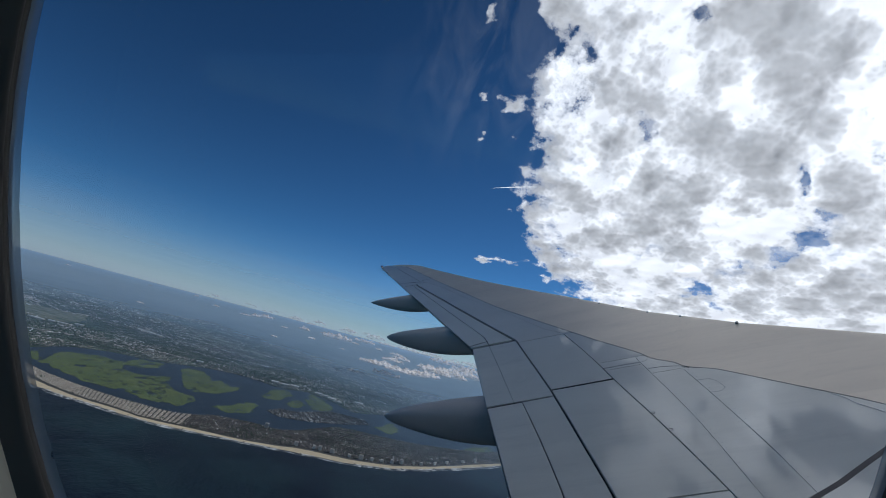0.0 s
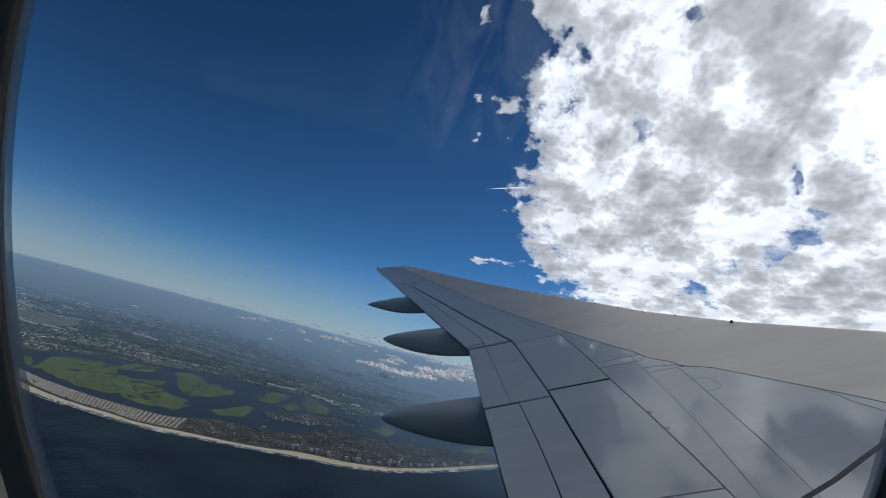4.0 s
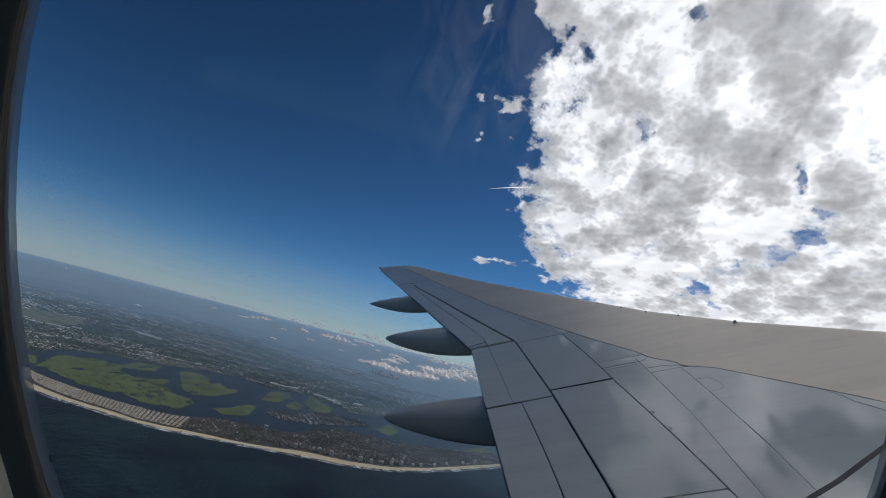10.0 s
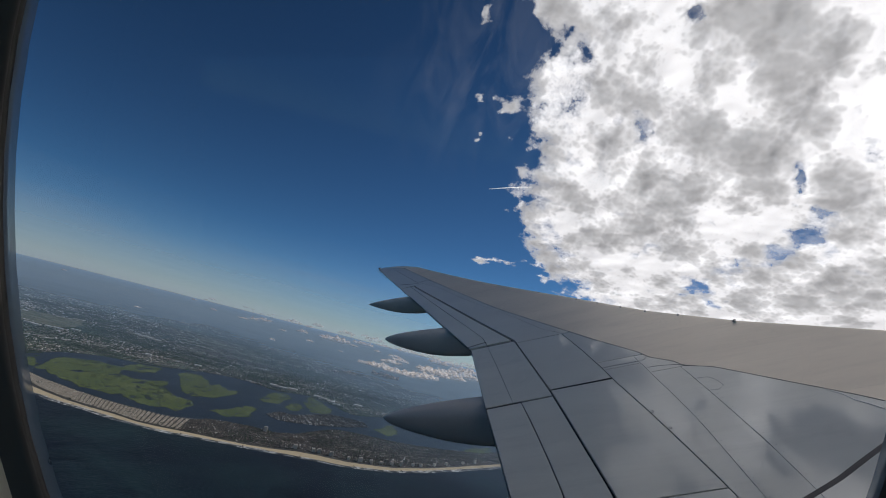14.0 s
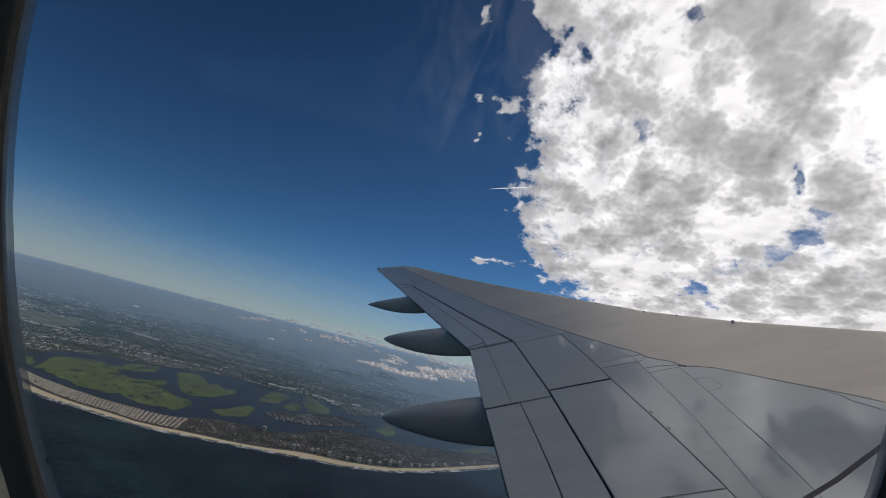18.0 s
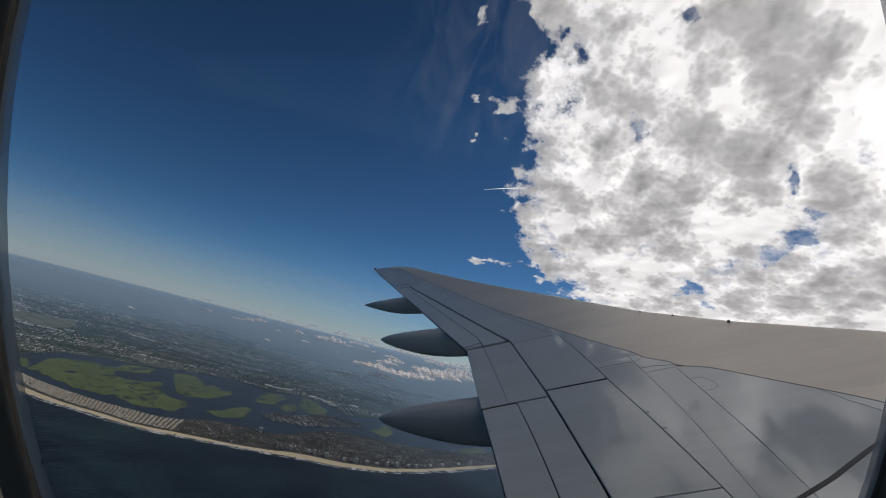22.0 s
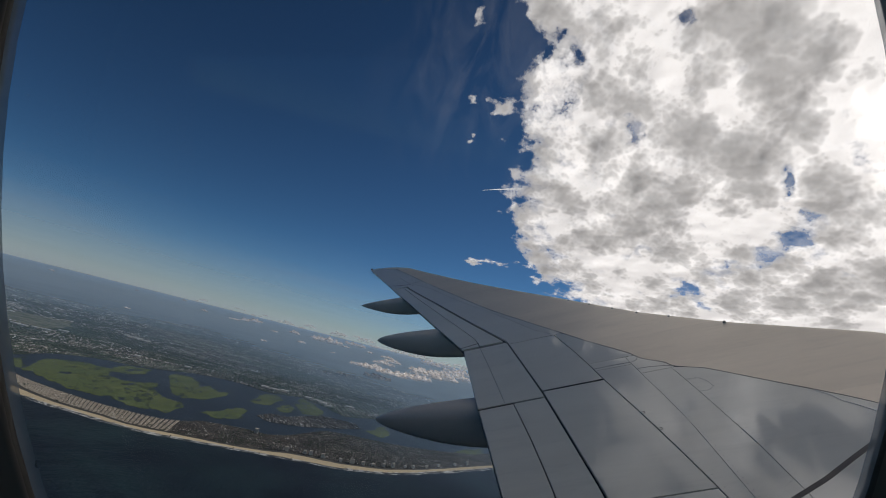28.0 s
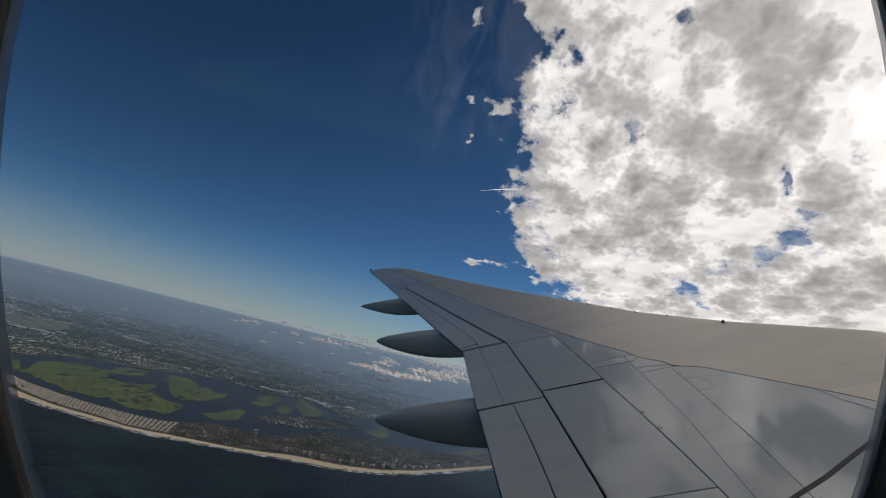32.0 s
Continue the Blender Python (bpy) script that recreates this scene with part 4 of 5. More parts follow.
def cumulus(seed, tall):
    """One heaped cloud a metre wide: a swollen, billowing body over a flat base."""
    bm = bmesh.new()
    bmesh.ops.create_icosphere(bm, subdivisions=6, radius=1)
    for vt in bm.verts:
        p = vt.co.copy()
        crest = 0.45 + 1.3 * abs(noise.noise(Vector((p.x * 1.9, p.y * 0.6, seed * 3.7))))
        q = Vector((p.x * 0.46, p.y * 0.2, p.z * tall * crest * 0.85))
        out = Vector((p.x / 0.42, p.y / 0.17, p.z / 0.25)).normalized()
        at_ = q + Vector((seed * 9.1, seed * 1.3, 0))
        billow = sum(0.5 ** o * abs(noise.noise(at_ * 6 * 2.1 ** o)) for o in range(4))
        vt.co = q + out * 0.13 * (billow - 0.25)
        if vt.co.z < 0:
            vt.co.z *= 0.25
    me = bpy.data.meshes.new("cumulus")
    bm.to_mesh(me)
    bm.free()
    me.materials.append(PUFF)
    me.polygons.foreach_set("use_smooth", [True] * len(me.polygons))
    return me


heaps = [cumulus(i, 0.14 + 0.02 * i) for i in range(5)]
g = random.Random(4)
# degrees round, degrees up, width in degrees
spots = [(-5.2, -3.17, 2.1), (-3.9, -3.19, 2.8), (-2.7, -2.41, 2.1), (-1.7, -1.98, 1.8), (-2.9, -4.11, 2.8), (-1.4, -3.34, 3.1), (-0.0, -3.21, 3.1), (1.3, -3.07, 3.1), (2.5, -2.5, 3.5), (4.2, -2.34, 3.5), (5.8, -1.93, 3.4), (7.0, -1.41, 2.8), (2.8, -1.15, 2.1), (4.5, -1.05, 2.4), (6.3, -0.6, 2.1), (1.4, -2.18, 2.1), (-23.2, -1.47, 0.6), (-20.0, -1.58, 1.0), (-19.0, -1.43, 0.9), (-18.0, -1.31, 1.3), (-17.3, -1.17, 0.6), (-13.5, -1.49, 1.2), (-15.6, -1.84, 0.7), (-11.1, -1.4, 1.0), (-9.7, -1.52, 2.8), (-12.4, -2.28, 0.8), (-16.4, -3.07, 0.6), (-30.0, -3.01, 0.6), (-29.8, -1.1, 0.3), (-16.2, -5.39, 0.9), (-8.7, -4.93, 1.0), (-6.9, -4.7, 1.4), (-6.4, -1.15, 2.1), (-3.8, -0.82, 1.5), (-6.4, -0.2, 1.0), (-2.5, -1.64, 1.3), (-25.4, -0.94, 0.5), (-36.8, -1.18, 0.4), (-8.7, -2.53, 0.5), (-12.0, -0.39, 1.2), (-14.6, -0.65, 1.5), (-8.7, -0.51, 1.7), (-5.3, -0.45, 1.8), (-1.0, -0.79, 2.1), (1.7, -0.7, 2.1)]
spots += [(g.uniform(-26, 12), -g.uniform(0.35, 0.8), g.uniform(0.25, 0.9)) for _ in range(26)]
spots += [(g.uniform(-14, 9), -g.uniform(0.6, 1.6), g.uniform(0.3, 0.9)) for _ in range(10)]
for i, (round_, up, wide_) in enumerate(spots):
    e_, a_ = radians(up), radians(round_)
    dist = min(600.0, 6.0 / math.sin(-e_))
    ob = new("cumulus_cloud", heaps[g.randrange(5)])
    w_ = dist * radians(wide_) * 1.25
    ob.matrix_world = pose(dist * math.sin(a_) * math.cos(e_), dist * math.cos(a_) * math.cos(e_), EYE + dist * math.sin(e_), 0, 0, -round_ + g.choice((0, 180)) + g.uniform(-25, 25)) @ Matrix.Diagonal((w_, w_, w_ * g.uniform(0.8, 1.2), 1))
    tagged(ob, "small heaped white fair-weather cloud over the land", "cloud", "fair-weather clouds")


# thin streaks of high ice cloud before the bank
def cirrus():
    k = Mat("ice cloud", 1.0)
    tr = k.t.nodes.new("ShaderNodeBsdfTranslucent")
    at = k.t.nodes.new("ShaderNodeAttribute")
    at.attribute_name = "cover"
    streak = k.ramp(k.noise(0.004, 8, 0.62, (2.4, 1, 0.8), distort=0.8), (0.44, 0.0), (0.8, 0.05))
    m = see_through(k, k.math("MULTIPLY", streak, at.outputs["Fac"]), (1, tr.outputs[0]))
    A, E = np.meshgrid(np.linspace(-16, 26, 60), np.linspace(20, 50, 44), indexing="ij")
    a, e = np.radians(A), np.radians(E)
    v = np.stack([1600 * np.sin(a) * np.cos(e), 1600 * np.cos(a) * np.cos(e), EYE + 1600 * np.sin(e)], -1).reshape(-1, 3)
    me = mesh_np("high_cloud", v, grid_faces(60, 44), m, True)
    cover = np.clip((A + 16) / 12, 0, 1) * np.clip((26 - A) / 6, 0, 1) * np.clip((E - 20) / 10, 0, 1) * np.clip((50 - E) / 4, 0, 1)
    me.attributes.new("cover", "FLOAT", "POINT").data.foreach_set("value", cover.reshape(-1).astype(np.float32))
    tagged(new("high_cloud", me), "faint streaks of thin ice cloud in the blue sky", "cloud", kind="stuff")


cirrus()


# a thin contrail far off, beside the cloud's edge
def sky_point(up, round_, dist):
    e_, a_ = radians(up), radians(round_)
    return Vector((dist * math.sin(a_) * math.cos(e_), dist * math.cos(a_) * math.cos(e_), EYE + dist * math.sin(e_)))


n, v = 40, []
for i in range(n):
    t = i / (n - 1)
    c_ = sky_point(20.6 + 1.6 * t - 0.3 * t * t, 3.6 + 5.5 * t, 1500)
    r_ = 1.7 * (0.12 + 0.88 * min(1, t * 2.2)) * (0.8 + 0.4 * fbm(np.array([t * 14.0]), np.array([2.0]), 5)[0])
    v.append([(c_.x + r_ * math.cos(q) * 0.5, c_.y, c_.z + r_ * math.sin(q)) for q in np.linspace(0, 2 * math.pi, 10, endpoint=False)])
tagged(new("contrail", mesh_np("contrail", np.array(v).reshape(-1, 3), grid_faces(n, 10, True), TRAIL, True)), "thin white contrail high beside the cloud bank", "contrail", kind="stuff")


# ---- the wing ----
def of(*pts):
    us, vs = zip(*pts)
    return lambda u: float(np.interp(u, us, vs))


# lines across the plan, each the way to the nose by the way out along the wing
TE = of((-1.0, -0.1), (5.37, -0.43), (6.52, -0.62), (7.7, -0.82), (10.57, -1.275), (11.93, -1.84), (14.44, -2.9), (19.3, -5.03), (23.79, -7.08))
FLAP = of((-1.0, 1.4), (5.13, 0.7), (5.56, 0.636), (6.18, 0.538), (6.96, 0.418), (7.89, 0.265), (8.98, 0.045), (10.57, -0.281), (11.34, -0.651), (13.06, -1.475), (15.4, -2.604), (18.5, -4.161))
SPOIL = of((-1.0, 2.55), (5.04, 1.805), (5.6, 1.72), (6.22, 1.613), (6.7, 1.528), (7.34, 1.401), (7.92, 1.285), (8.45, 1.197), (9.26, 1.034), (10.46, 0.753), (10.9, 0.402), (12.04, -0.148), (13.34, -0.837), (15.07, -1.805), (17.23, -2.9), (18.97, -4.03))
SLAT = of((-1.0, 7.2), (6.02, 3.988), (6.33, 3.783), (6.81, 3.406), (7.4, 2.959), (7.66, 2.754), (7.87, 2.435), (7.94, 2.376), (8.11, 2.319), (8.25, 2.185), (8.44, 2.018), (8.69, 1.936), (9.05, 1.729), (9.71, 1.331), (10.54, 0.873), (11.52, 0.319), (13.5, -0.8), (15.77, -1.93), (18.51, -3.34), (20.21, -4.22), (22.43, -5.37), (23.6, -6.6))
LEAD = of((-1.0, 9.8), (7.78, 5.19), (8.6, 4.4), (9.22, 3.79), (10.71, 2.61), (12.97, 1.19), (16.75, -1.32), (22.09, -4.73), (22.8, -5.4), (23.29, -6.0), (23.79, -7.05))
REARBOX = of((-1.0, 2.2), (4.81, 2.045), (5.83, 2.028), (6.37, 2.011), (6.86, 1.971), (8.06, 1.854), (8.36, 1.82), (8.6, 1.8))
MIDBOX = of((-1.0, 2.45), (4.69, 2.5), (5.7, 2.494), (6.04, 2.472), (6.86, 2.423), (7.44, 2.379), (7.99, 2.33))
FLAPMID = of((-1.0, 0.8), (5.23, 0.182), (5.94, 0.078), (6.75, -0.052), (7.67, -0.226))
FLAPMID2 = of((7.7, -0.36), (9.17, -0.623), (10.6, -0.9))
TIPLINE = of((18.78, -4.0), (20.86, -5.04), (23.11, -6.17), (23.2, -6.22))
TAB = of((10.89, -0.913), (12.05, -1.402), (14.48, -2.482), (18.28, -4.19), (18.6, -4.35))


def top(v, u, dz=0.0):
    return (v, u, -3.4993 + 0.0222 * u + 0.0025 * u * u + 0.1041 * (v + 0.4 * u) + dz)


def skin(name, u0, u1, aft, fore, mat, parent, gap=0.006, dz=0.0, thick=0.035, nu=16, nv=7, label=""):
    """One skin panel between two lines, with rolled edges and a gap round it."""
    us = np.linspace(u0 + gap / 2, u1 - gap / 2, nu)
    v = []
    for i, u in enumerate(us):
        lo_, hi_ = aft(u) + gap / 2, fore(u) - gap / 2
        end = 1.0 if i in (0, nu - 1) else 0.0
        line = [top(lo_, u, dz - thick), top(lo_, u, dz - 0.003)]
        line += [top(lo_ + 0.003 + (hi_ - lo_ - 0.006) * j / (nv - 1), u, dz - 0.002 * end) for j in range(nv)]
        line += [top(hi_, u, dz - 0.003), top(hi_, u, dz - thick)]
        v.append(line)
    m_ = nv + 4
    v = np.array(v).reshape(-1, 3)
    f = grid_faces(nu, m_).tolist()
    caps = [[j for j in range(m_)], [(nu - 1) * m_ + j for j in range(m_ - 1, -1, -1)]]
    me = bpy.data.meshes.new(name)
    me.from_pydata(v.tolist(), [], f + caps)
    me.materials.append(mat)
    me.update()
    return part(name, me, parent, label)


wing = thing("aircraft_wing", "long swept grey airliner wing with flaps, spoilers and track fairings", "wing", AIR)

# the box under the skins: a lens-shaped section all along
us = np.linspace(-1.0, 23.75, 60)
v = []
for u in us:
    a_, b_ = TE(u) + 0.015, LEAD(u) - 0.03
    c_ = b_ - a_
    fat = 0.1 * c_ * (0.6 + 0.4 * (23.8 - u) / 20)
    ring = [top(a_ + c_ * t, u, -0.045 - 0.02 * (t < 0.01)) for t in np.linspace(0, 1, 14)]
    ring += [top(a_ + c_ * t, u, -0.06 - fat * 4 * (t * 0.98) ** 0.8 * (1 - t) ** 0.55) for t in np.linspace(0.985, 0.0, 14)]
    v.append(ring)
# near-black colour puts shade into the gaps between panels
me = mesh_np("wing_box", np.array(v).reshape(-1, 3), grid_faces(60, 28, True), DARK_GAP)
part("wing_box", me, wing, "dark inner structure in the gaps between panels")
v = [[top(TE(u) + (LEAD(u) - TE(u)) * t, u, -0.07 - 0.1 * (LEAD(u) - TE(u)) * (0.6 + 0.4 * (23.8 - u) / 20) * 4 * (t * 0.98) ** 0.8 * (1 - t) ** 0.55) for t in np.linspace(0.0, 0.99, 16)] for u in us]
part("lower_skin", mesh_np("lower_skin", np.array(v).reshape(-1, 3), grid_faces(60, 16), FAIRING_PAINT, True), wing, "grey painted underside")

# leading edge with its round nose
slats = {}
cuts = [-1.0, 6.4, 9.4, 12.4, 15.4, 18.4, 21.4]
for u0, u1 in zip(cuts, cuts[1:] + [23.7]):
    nu, v = 44, []
    for u in np.linspace(u0 + 0.0004, u1 - 0.0004, nu):
        a_, b_ = SLAT(u) + 0.004, LEAD(u)
        rad = 0.05 + 0.035 * (b_ - a_)
        line = [top(a_ + (b_ - a_) * j / 11, u) for j in range(12)]
        line += [top(b_ + 1.4 * rad * math.sin(q), u, -rad * (1 - math.cos(q))) for q in np.radians((20, 45, 70, 95, 120, 150, 180))]
        v.append(line)
    slats[u0] = part("slat", mesh_np("slat", np.array(v).reshape(-1, 3), grid_faces(nu, 19), SLAT_METAL, True), wing, "dull warm grey leading-edge skin")

for u0, u1 in ((-1.0, 7.87),):
    skin("skin_panel", u0, u1, MIDBOX, SLAT, GREY_PAINT, wing, 0.003, nu=70, nv=12)
    skin("skin_panel", u0, u1, REARBOX, MIDBOX, GREY_PAINT, wing, 0.003)
skin("skin_panel", -1.0, 8.27, SPOIL, REARBOX, GREY_PAINT, wing, 0.003)
skin("skin_panel", 7.875, 8.6, REARBOX, SLAT, GREY_PAINT, wing, 0.004, nu=24)
skin("skin_panel", 8.61, 10.4, SPOIL, SLAT, GREY_PAINT, wing, 0.004)
skin("skin_panel", 8.275, 8.605, SPOIL, REARBOX, GREY_PAINT, wing, 0.003, nu=3)
for u0, u1 in ((10.41, 13.1), (13.1, 16.0), (16.0, 18.97)):
    skin("skin_panel", u0, u1, SPOIL, SLAT, GREY_PAINT, wing, 0.005)
for u0, u1 in ((-1.0, 5.0), (5.0, 7.89), (7.92, 10.4)):
    skin("spoiler", u0, u1, lambda u: FLAP(u) + 0.004, lambda u: SPOIL(u) - 0.004, SPOILER_PAINT, wing, 0.024, 0.004, label="smooth grey spoiler panel")
for u0, u1 in ((10.42, 14.2), (14.2, 18.6)):
    skin("skin_panel", u0, u1, lambda u: FLAP(u) + 0.03, SPOIL, GREY_PAINT, wing, 0.005)
skin("flap", -1.0, 7.68, lambda u: FLAPMID(u), lambda u: FLAP(u) - 0.006, SPOILER_PAINT, wing, 0.014, -0.004, label="inner flap, forward segment")
skin("flap", -1.0, 7.70, TE, FLAPMID, SPOILER_PAINT, wing, 0.02, -0.002, label="inner flap, rear segment")
skin("flap", 7.72, 10.55, TE, FLAPMID2, SPOILER_PAINT, wing, 0.006, -0.003, label="middle flap, rear panel")
skin("flap", 7.72, 10.55, FLAPMID2, lambda u: FLAP(u) - 0.006, SPOILER_PAINT, wing, 0.006, -0.003, label="middle flap, forward panel")
aileron = skin("aileron", 10.66, 18.55, TAB, lambda u: FLAP(u) - 0.02, SPOILER_PAINT, wing, 0.024, -0.002, label="slender grey aileron")
skin("aileron_tab", 10.66, 18.55, TE, TAB, SPOILER_PAINT, aileron, 0.008, -0.003)
skin("skin_panel", 18.62, 19.0, TE, SPOIL, GREY_PAINT, wing, 0.008, nu=3)
tip_panel = skin("wing_tip_panel", 19.0, 23.1, TE, TIPLINE, GREY_PAINT, wing, 0.014, label="grey trailing wing tip panel")
skin("wing_tip_panel", 19.0, 23.1, TIPLINE, SLAT, GREY_PAINT, wing, 0.008)
skin("wing_tip_panel", 23.1, 23.7, TE, SLAT, GREY_PAINT, wing, 0.004, nu=6)


# flap track fairings: long pods with a pointed tail
def fairing(u, tail, z_tail, z_mid, half, deep, power):
    """A pod along the airflow: pointed tail behind the trailing edge, buried nose under the wing."""
    n, m_ = 34, 24
    edge = TE(u)
    nose = edge + 3.2
    v = []
    for i in range(n):
        t = (i / (n - 1)) ** 1.4
        x = tail + (nose - tail) * t
        k_ = (x - tail) / (edge - tail)
        k_ = 1.08 * k_ / (1 + k_ ** 4) ** 0.25
        r = max(0.015, k_ ** power) * max(0.02, 1 - max(0, x - edge - 2.2) ** 2)
        zc = z_tail + (z_mid - z_tail) * k_
        v.append([(x, u + 0.95 * half * r * math.copysign(abs(math.cos(q)) ** 0.6, math.cos(q)), zc + 0.95 * deep * r * math.copysign(abs(math.sin(q)) ** 0.6, math.sin(q))) for q in np.linspace(0, 2 * math.pi, m_, endpoint=False)])
    me = mesh_np("flap_track_fairing", np.array(v).reshape(-1, 3), grid_faces(n, m_, True), FAIRING_PAINT, True)
    part("flap_track_fairing", me, wing, "grey pointed flap track fairing")


fairing(8.2, -2.76, -3.16, -3.38, 0.4, 0.43, 0.62)
fairing(12.7, -3.89, -2.67, -2.95, 0.4, 0.41, 0.6)
fairing(17.3, -5.73, -2.25, -2.47, 0.36, 0.35, 0.75)

# small fittings on the wing
def stud(v_, u_, r_, h_, mat, name, label="", n=10, on=None):
    ring = [(r_ * math.cos(q), r_ * math.sin(q)) for q in np.linspace(0, 2 * math.pi, n, endpoint=False)]
    vs = [top(v_ + a_, u_ + b_, -0.004) for a_, b_ in ring] + [top(v_ + a_ * 0.8, u_ + b_ * 0.8, h_) for a_, b_ in ring]
    me = bpy.data.meshes.new(name)
    me.from_pydata(vs, [], [[i, (i + 1) % n, n + (i + 1) % n, n + i] for i in range(n)] + [list(range(n, 2 * n))])
    me.materials.append(mat)
    return part(name, me, on or wing, label)


for u in (10.1, 10.7, 11.3, 11.95, 12.6, 13.25, 13.95, 14.8, 15.7, 16.7):
    stud(LEAD(u) - 0.02, u, 0.022, 0.022, STEEL, "slat_stud", on=slats[max(c for c in slats if c <= u)])
stud(LEAD(9.22) - 0.03, 9.22, 0.03, 0.035, STEEL, "inspection_stud", "dark stud on the leading edge")


def strip(name, pts, w, h, mat, label=""):
    """A thin bead along a line on the wing."""
    line = along([(a_, b_) for a_, b_ in pts], max(12, 4 * len(pts)))
    tg = np.gradient(line, axis=0)
    nm = np.stack([-tg[:, 1], tg[:, 0]], 1) / np.hypot(tg[:, 0], tg[:, 1])[:, None] * w / 2
    vs = []
    for p_, n_ in zip(line, nm):
        vs.append([top(*(p_ - n_), -0.003), top(*(p_ - n_ * 0.8), h), top(*(p_ + n_ * 0.8), h), top(*(p_ + n_), -0.003)])
    return part(name, mesh_np(name, np.array(vs).reshape(-1, 3), grid_faces(len(line), 4), mat), wing, label)


strip("walkway_strip", [(1.95, 4.5), (2.38, 4.717), (2.75, 4.896), (3.156, 5.135), (3.5, 5.33)], 0.06, 0.004, STRIP, "dark worn anti-slip strip")
for v_, u_ in ((1.545, 6.7), (1.63, 6.24)):
    strip("latch_mark", [(v_ - 0.012, u_ + 0.012), (v_ + 0.026, u_ + 0.012), (v_ + 0.026, u_ - 0.028), (v_ - 0.008, u_ - 0.028)], 0.008, 0.003, DARK_GAP)
strip("seal_gap_line", [(2.387, 7.4), (2.557, 7.381), (2.622, 7.253), (2.639, 7.056), (2.542, 6.971), (2.41, 6.99)], 0.004, 0.001, DARK_GAP, "sealed access panel edge")
strip("seal_gap_line", [(1.2, 8.36), (1.47, 8.366), (1.84, 8.352), (1.93, 8.384), (1.99, 8.5)], 0.006, 0.002, DARK_GAP)
strip("seal_gap_line", [(1.87, 8.058), (2.07, 8.044), (2.32, 7.967), (2.44, 7.84)], 0.01, 0.002, DARK_GAP)
strip("seal_gap_line", [(-1.41, 10.74), (-0.93, 10.86)], 0.02, 0.002, DARK_GAP)
strip("seal_gap_line", [(0.236, 7.679), (-0.226, 7.665)], 0.005, 0.001, DARK_GAP)
strip("seal_gap_line", [(3.62, 6.5), (3.71, 6.315), (3.731, 6.157), (3.81, 6.01), (3.87, 5.865), (4.1, 5.4)], 0.014, 0.006, BRIGHT_EDGE, "bright worn edge of the wing root fillet")
# the shade of the next two gaps is laid on as dark strips
strip("seal_gap_line", [(-0.81, 7.66), (-0.226, 7.67)], 0.03, 0.002, DARK_GAP, "dark strip for the shade in the flap gap")
strip("seal_gap_line", [(0.28, 7.895), (0.8, 7.907), (1.28, 7.92)], 0.03, 0.005, DARK_GAP, "dark strip for the shade in the spoiler gap")
strip("seal_gap_line", [(SLAT(u) - 0.004, u) for u in np.r_[np.linspace(5.5, 7.3, 8), np.linspace(7.4, 8.8, 30), np.linspace(9, 22.4, 20)]], 0.014, 0.002, DARK_GAP, "dark seam behind the leading edge")
strip("seal_gap_line", [(-4.02, 18.8), (-5.0, 19.33)], 0.03, 0.002, DARK_GAP)



def rivets(line, u0, u1, off, pitch, name="rivet_row"):
    vs, fs_, n_ = [], [], 6
    for u in np.arange(u0, u1, pitch):
        v_, b_ = line(u) + off, len(vs)
        vs += [top(v_ + 0.0042 * math.cos(q), u + 0.0042 * math.sin(q), 0.0015) for q in np.linspace(0, 2 * math.pi, n_, endpoint=False)]
        fs_.append(list(range(b_, b_ + n_)))
    me = bpy.data.meshes.new(name)
    me.from_pydata(vs, [], fs_)
    me.materials.append(DARK_GAP)
    tagged(part(name, me, wing), kind="stuff")


for line, u0, u1, off, pitch in ((MIDBOX, 4.0, 7.8, 0.05, 0.13), (MIDBOX, 4.0, 7.8, -0.05, 0.31), (REARBOX, 4.0, 8.2, 0.04, 0.1), (SPOIL, 4.0, 5.4, -0.07, 0.05), (SPOIL, 8.2, 10.3, 0.06, 0.35), (SPOIL, 5.0, 6.6, 0.05, 0.22)):
    rivets(line, u0, u1, off, pitch)

# wing tip lamp and the wicks behind the tip
stud(-7.02, 23.72, 0.06, 0.07, LAMP_GLASS, "navigation_light", "dark wing tip lamp", on=tip_panel)
for u in (21.4, 22.1, 22.8, 23.3):
    t_, r_ = TE(u), 0.012
    vs = [top(t_ + 0.05, u - r_, -0.01), top(t_ + 0.05, u + r_, -0.01), top(t_ + 0.05, u, 0.02), top(t_ - 0.3, u, 0.0)]
    me = bpy.data.meshes.new("static_wick")
    me.from_pydata(vs, [], [(0, 1, 2), (0, 1, 3), (1, 2, 3), (2, 0, 3)])
    me.materials.append(RUBBER)
    part("static_wick", me, tip_panel, "thin black static wick")

# the fuselage side round the window, from which the wing grows
xs = np.concatenate([np.linspace(-14, -0.42, 9), np.linspace(0.42, 16, 10)])
# upper shell stops at 55 degrees so light falls into the cabin
qs = np.radians(np.concatenate([np.linspace(-100, -3, 17), np.linspace(11, 55, 16)]))
v = [(x, -2.74 + 3.05 * math.cos(q), -0.3 + 3.05 * math.sin(q)) for x in xs for q in qs]
f = [q for q in grid_faces(len(xs), len(qs)).tolist() if q[0] != 8 * len(qs) + 16]
body = new("wall_fuselage", mesh_np("wall_fuselage", v, np.array(f), FAIRING_PAINT, True))
body.matrix_world = AIR
tagged(body, "plain painted fuselage side round the window", "fuselage", kind="structure")


# ---- the cabin window ----
HALF_W, HALF_H = 0.1388, 0.198


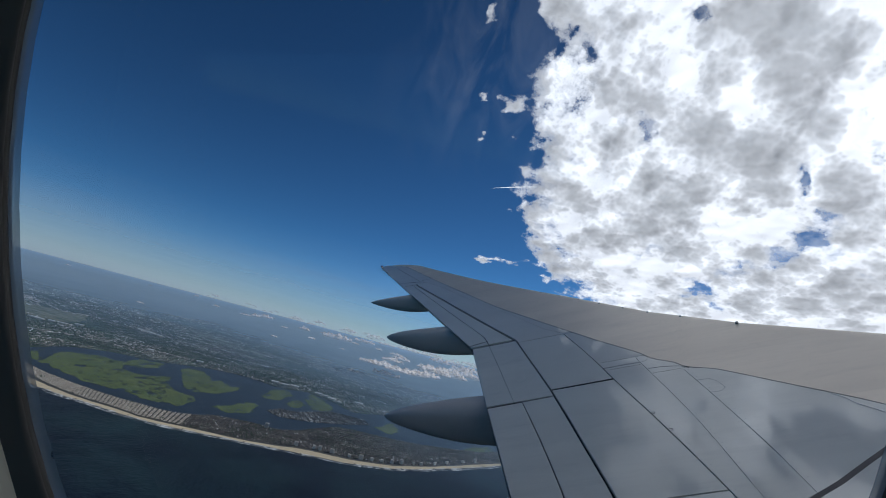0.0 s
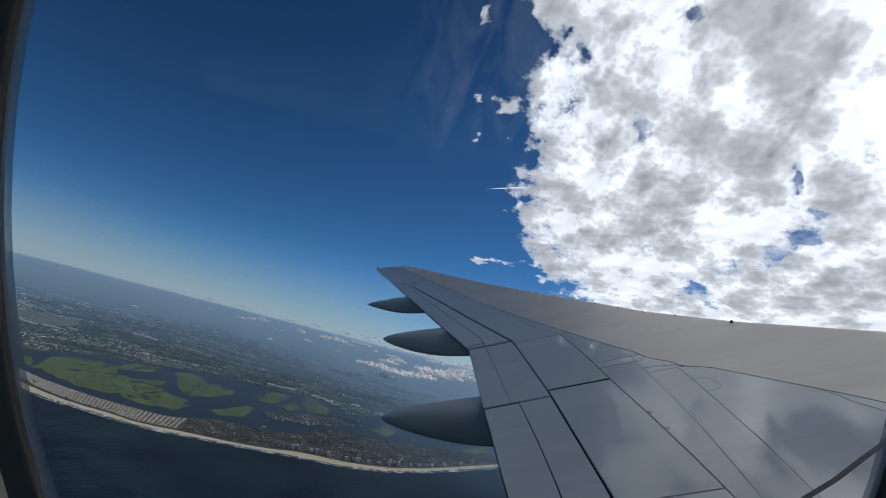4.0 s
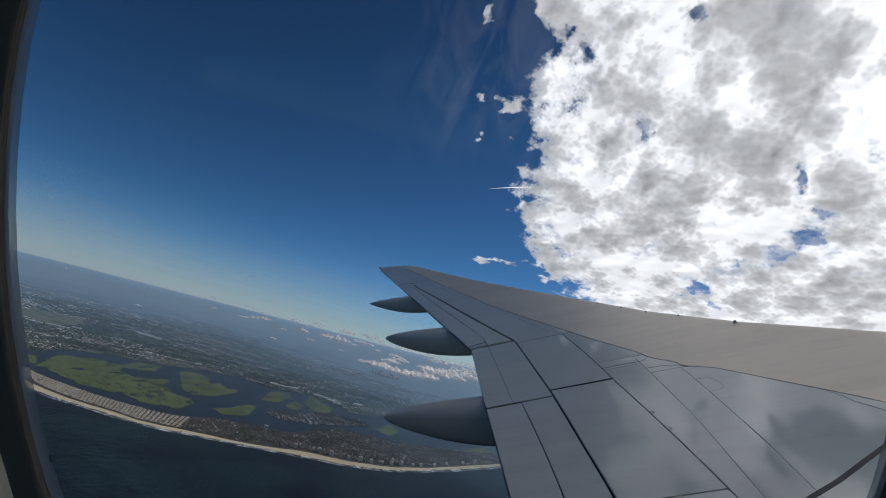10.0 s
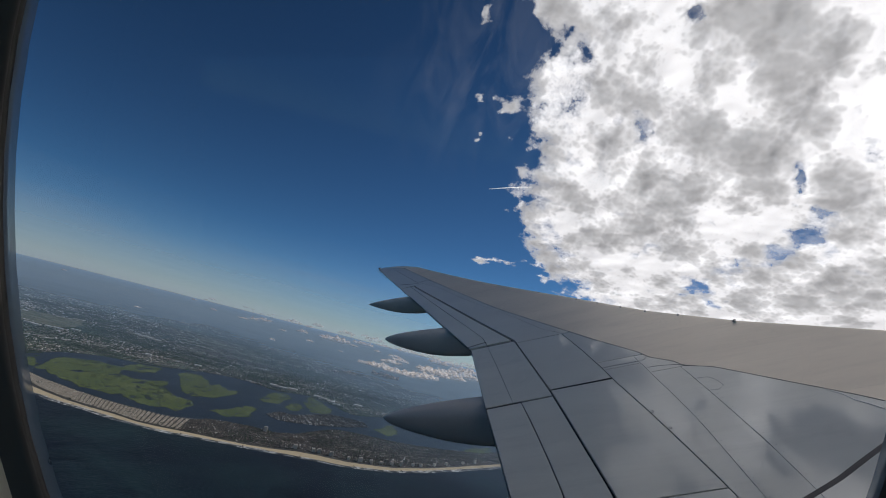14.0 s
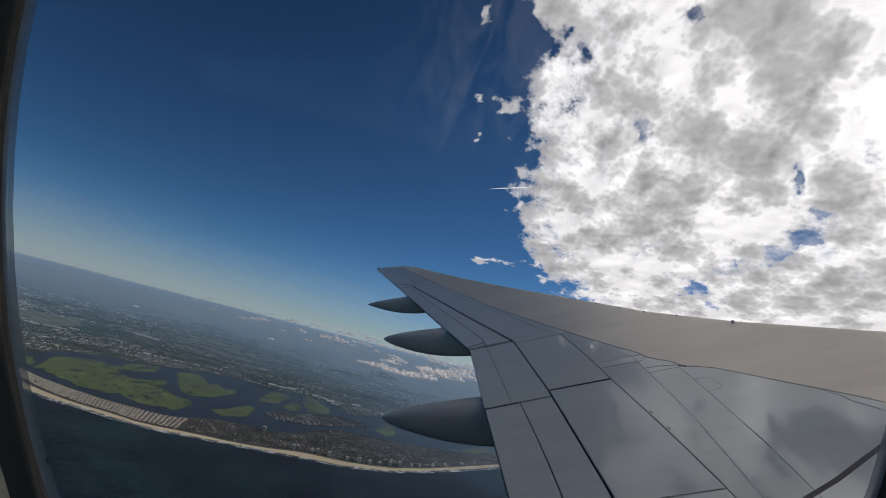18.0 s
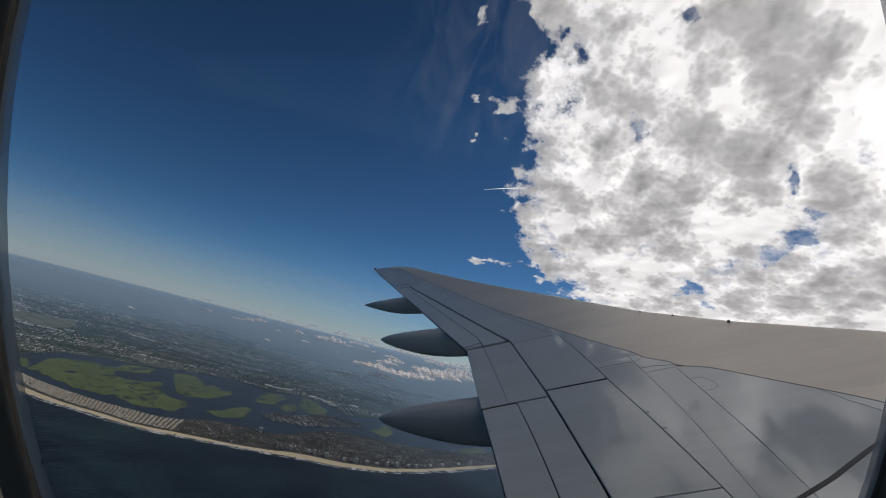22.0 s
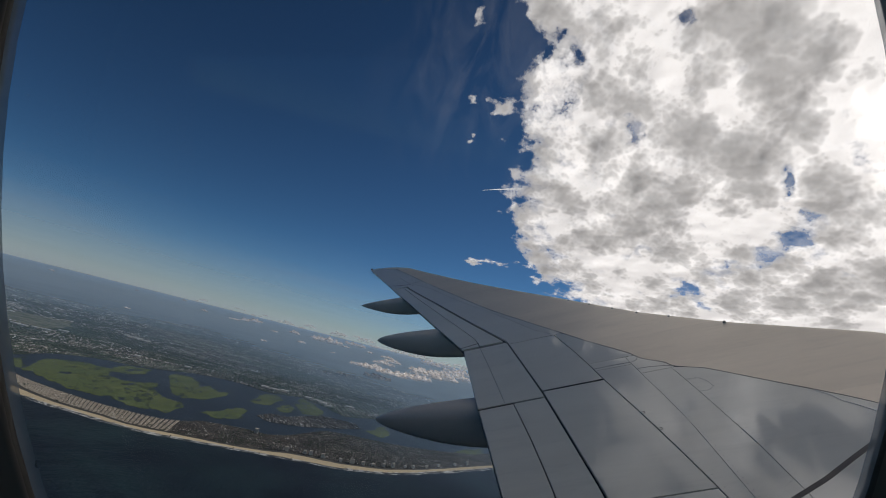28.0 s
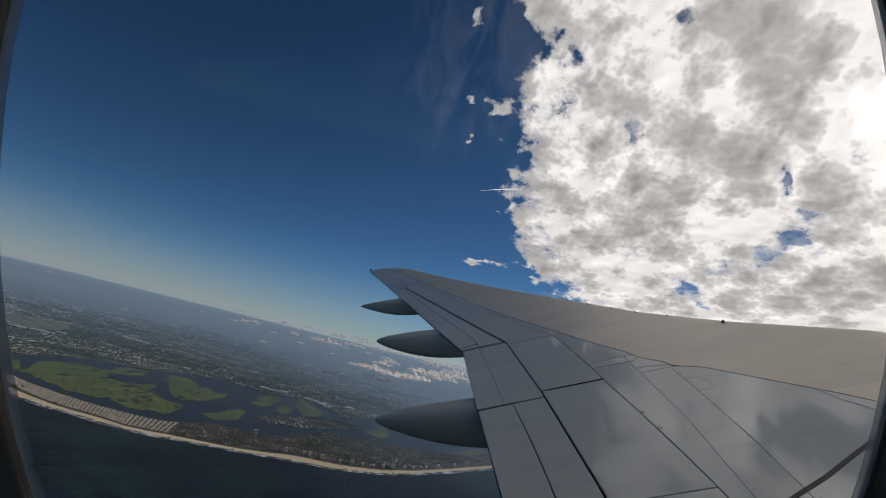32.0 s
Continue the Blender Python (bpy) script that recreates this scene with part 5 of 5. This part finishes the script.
def hoop(name, sections, mat, parent, label="", n=72):
    """A ring round the window: sections of (growth in metres, depth from the eye)."""
    v = []
    for q in np.linspace(0, 2 * math.pi, n, endpoint=False):
        v.append([(0.0059 + (HALF_W + g_) * math.cos(q), 0.012 + (HALF_H + g_) * math.sin(q), -d_) for g_, d_ in sections])
    f = []
    m_ = len(sections)
    for i in range(n):
        for j in range(m_ - 1):
            f.append([i * m_ + j, ((i + 1) % n) * m_ + j, ((i + 1) % n) * m_ + j + 1, i * m_ + j + 1])
    return part(name, mesh_np(name, np.array(v).reshape(-1, 3), np.array(f), mat, True), parent, label)


window = thing("window_1", "oval airliner cabin window with black rubber seal and cream surround", "window", BASE, kind="structure")
hoop("window_seal", [(0.03, 0.162), (0.006, 0.148), (0.0, 0.14), (0.0015, 0.1392), (0.003, 0.1388), (0.0045, 0.1378), (0.0055, 0.1374), (0.0064, 0.137)], RUBBER, window, "black rubber window seal")
hoop("window_retainer", [(0.004, 0.1475), (0.0004, 0.1422), (0.0002, 0.1412), (0.001, 0.1399)], RETAINER, window, "thin grey-brown retainer ring")
hoop("pane_rim", [(0.0022, 0.1426), (-0.0004, 0.1428), (-0.0014, 0.143), (-0.0022, 0.1434)], PANE_RIM, window, "frosted bluish bevelled rim of the acrylic pane")
hoop("window_frame", [(0.006, 0.1372), (0.0066, 0.1362), (0.0095, 0.13), (0.0135, 0.122), (0.019, 0.115), (0.03, 0.1135), (0.06, 0.117)], TRIM, window, "cream plastic window surround")
n = 72
ring = np.array([(0.0059 + (HALF_W + 0.029) * math.cos(q), 0.012 + (HALF_H + 0.029) * math.sin(q), -0.161) for q in np.linspace(0, 2 * math.pi, n, endpoint=False)])
me = bpy.data.meshes.new("pane")
me.from_pydata(ring.tolist(), [], [list(range(n))])
me.materials.append(PANE)
pane = part("pane", me, window, "clear acrylic pane")
pane.visible_shadow = False

# the lining round it and the rest of the cabin, left open at the far side for light
v, f = [], []
q = np.linspace(0, 2 * math.pi, 72, endpoint=False)
inner = np.c_[0.0059 + (HALF_W + 0.059) * np.cos(q), 0.012 + (HALF_H + 0.059) * np.sin(q)]
s_ = np.minimum(0.62 / np.maximum(np.abs(np.cos(q)), 1e-6), 0.6 / np.maximum(np.abs(np.sin(q)), 1e-6))
outer = np.c_[np.cos(q) * s_, np.sin(q) * s_]
for d_ in (0.118, 0.175):
    v += [(x, y, -d_) for x, y in inner] + [(x, y, -d_) for x, y in outer]
for i in range(72):
    j = (i + 1) % 72
    f += [[i, j, 72 + j, 72 + i], [144 + i, 216 + i, 216 + j, 144 + j], [i, 144 + i, 144 + j, j], [72 + i, 72 + j, 216 + j, 216 + i]]
wall = new("wall_window", mesh_np("wall_window", np.array(v), np.array(f), CABIN))
wall.matrix_world = BASE
tagged(wall, "pale cabin side wall round the window", "wall", kind="structure")


def slab(name, lo, hi, label, category):
    bm = bmesh.new()
    bmesh.ops.create_cube(bm, size=1)
    for vt in bm.verts:
        vt.co = Vector([lo[i] + (hi[i] - lo[i]) * (vt.co[i] + 0.5) for i in range(3)])
    me = bpy.data.meshes.new(name)
    bm.to_mesh(me)
    bm.free()
    me.materials.append(CABIN)
    ob = new(name, me)
    ob.matrix_world = BASE
    return tagged(ob, label, category, kind="structure")


slab("floor", (-0.66, -0.66, -0.12), (0.66, -0.605, 0.9), "plain cabin floor", "floor")
slab("ceiling", (-0.66, 0.605, -0.12), (0.66, 0.66, 0.9), "plain cabin ceiling", "ceiling")
slab("wall_aft", (-0.68, -0.6, -0.12), (-0.625, 0.6, 0.9), "plain cabin partition", "wall")
slab("wall_fore", (0.625, -0.6, -0.12), (0.68, 0.6, 0.9), "plain cabin partition", "wall")
# unseen opening between these strips, added to brighten the seal and surround
for lo_, hi_ in (((-0.62, -0.6, 0.85), (0.62, -0.5, 0.9)), ((-0.62, 0.5, 0.85), (0.62, 0.6, 0.9))):
    slab("wall_inner", lo_, hi_, "plain cabin wall above and below an added opening for light", "wall")
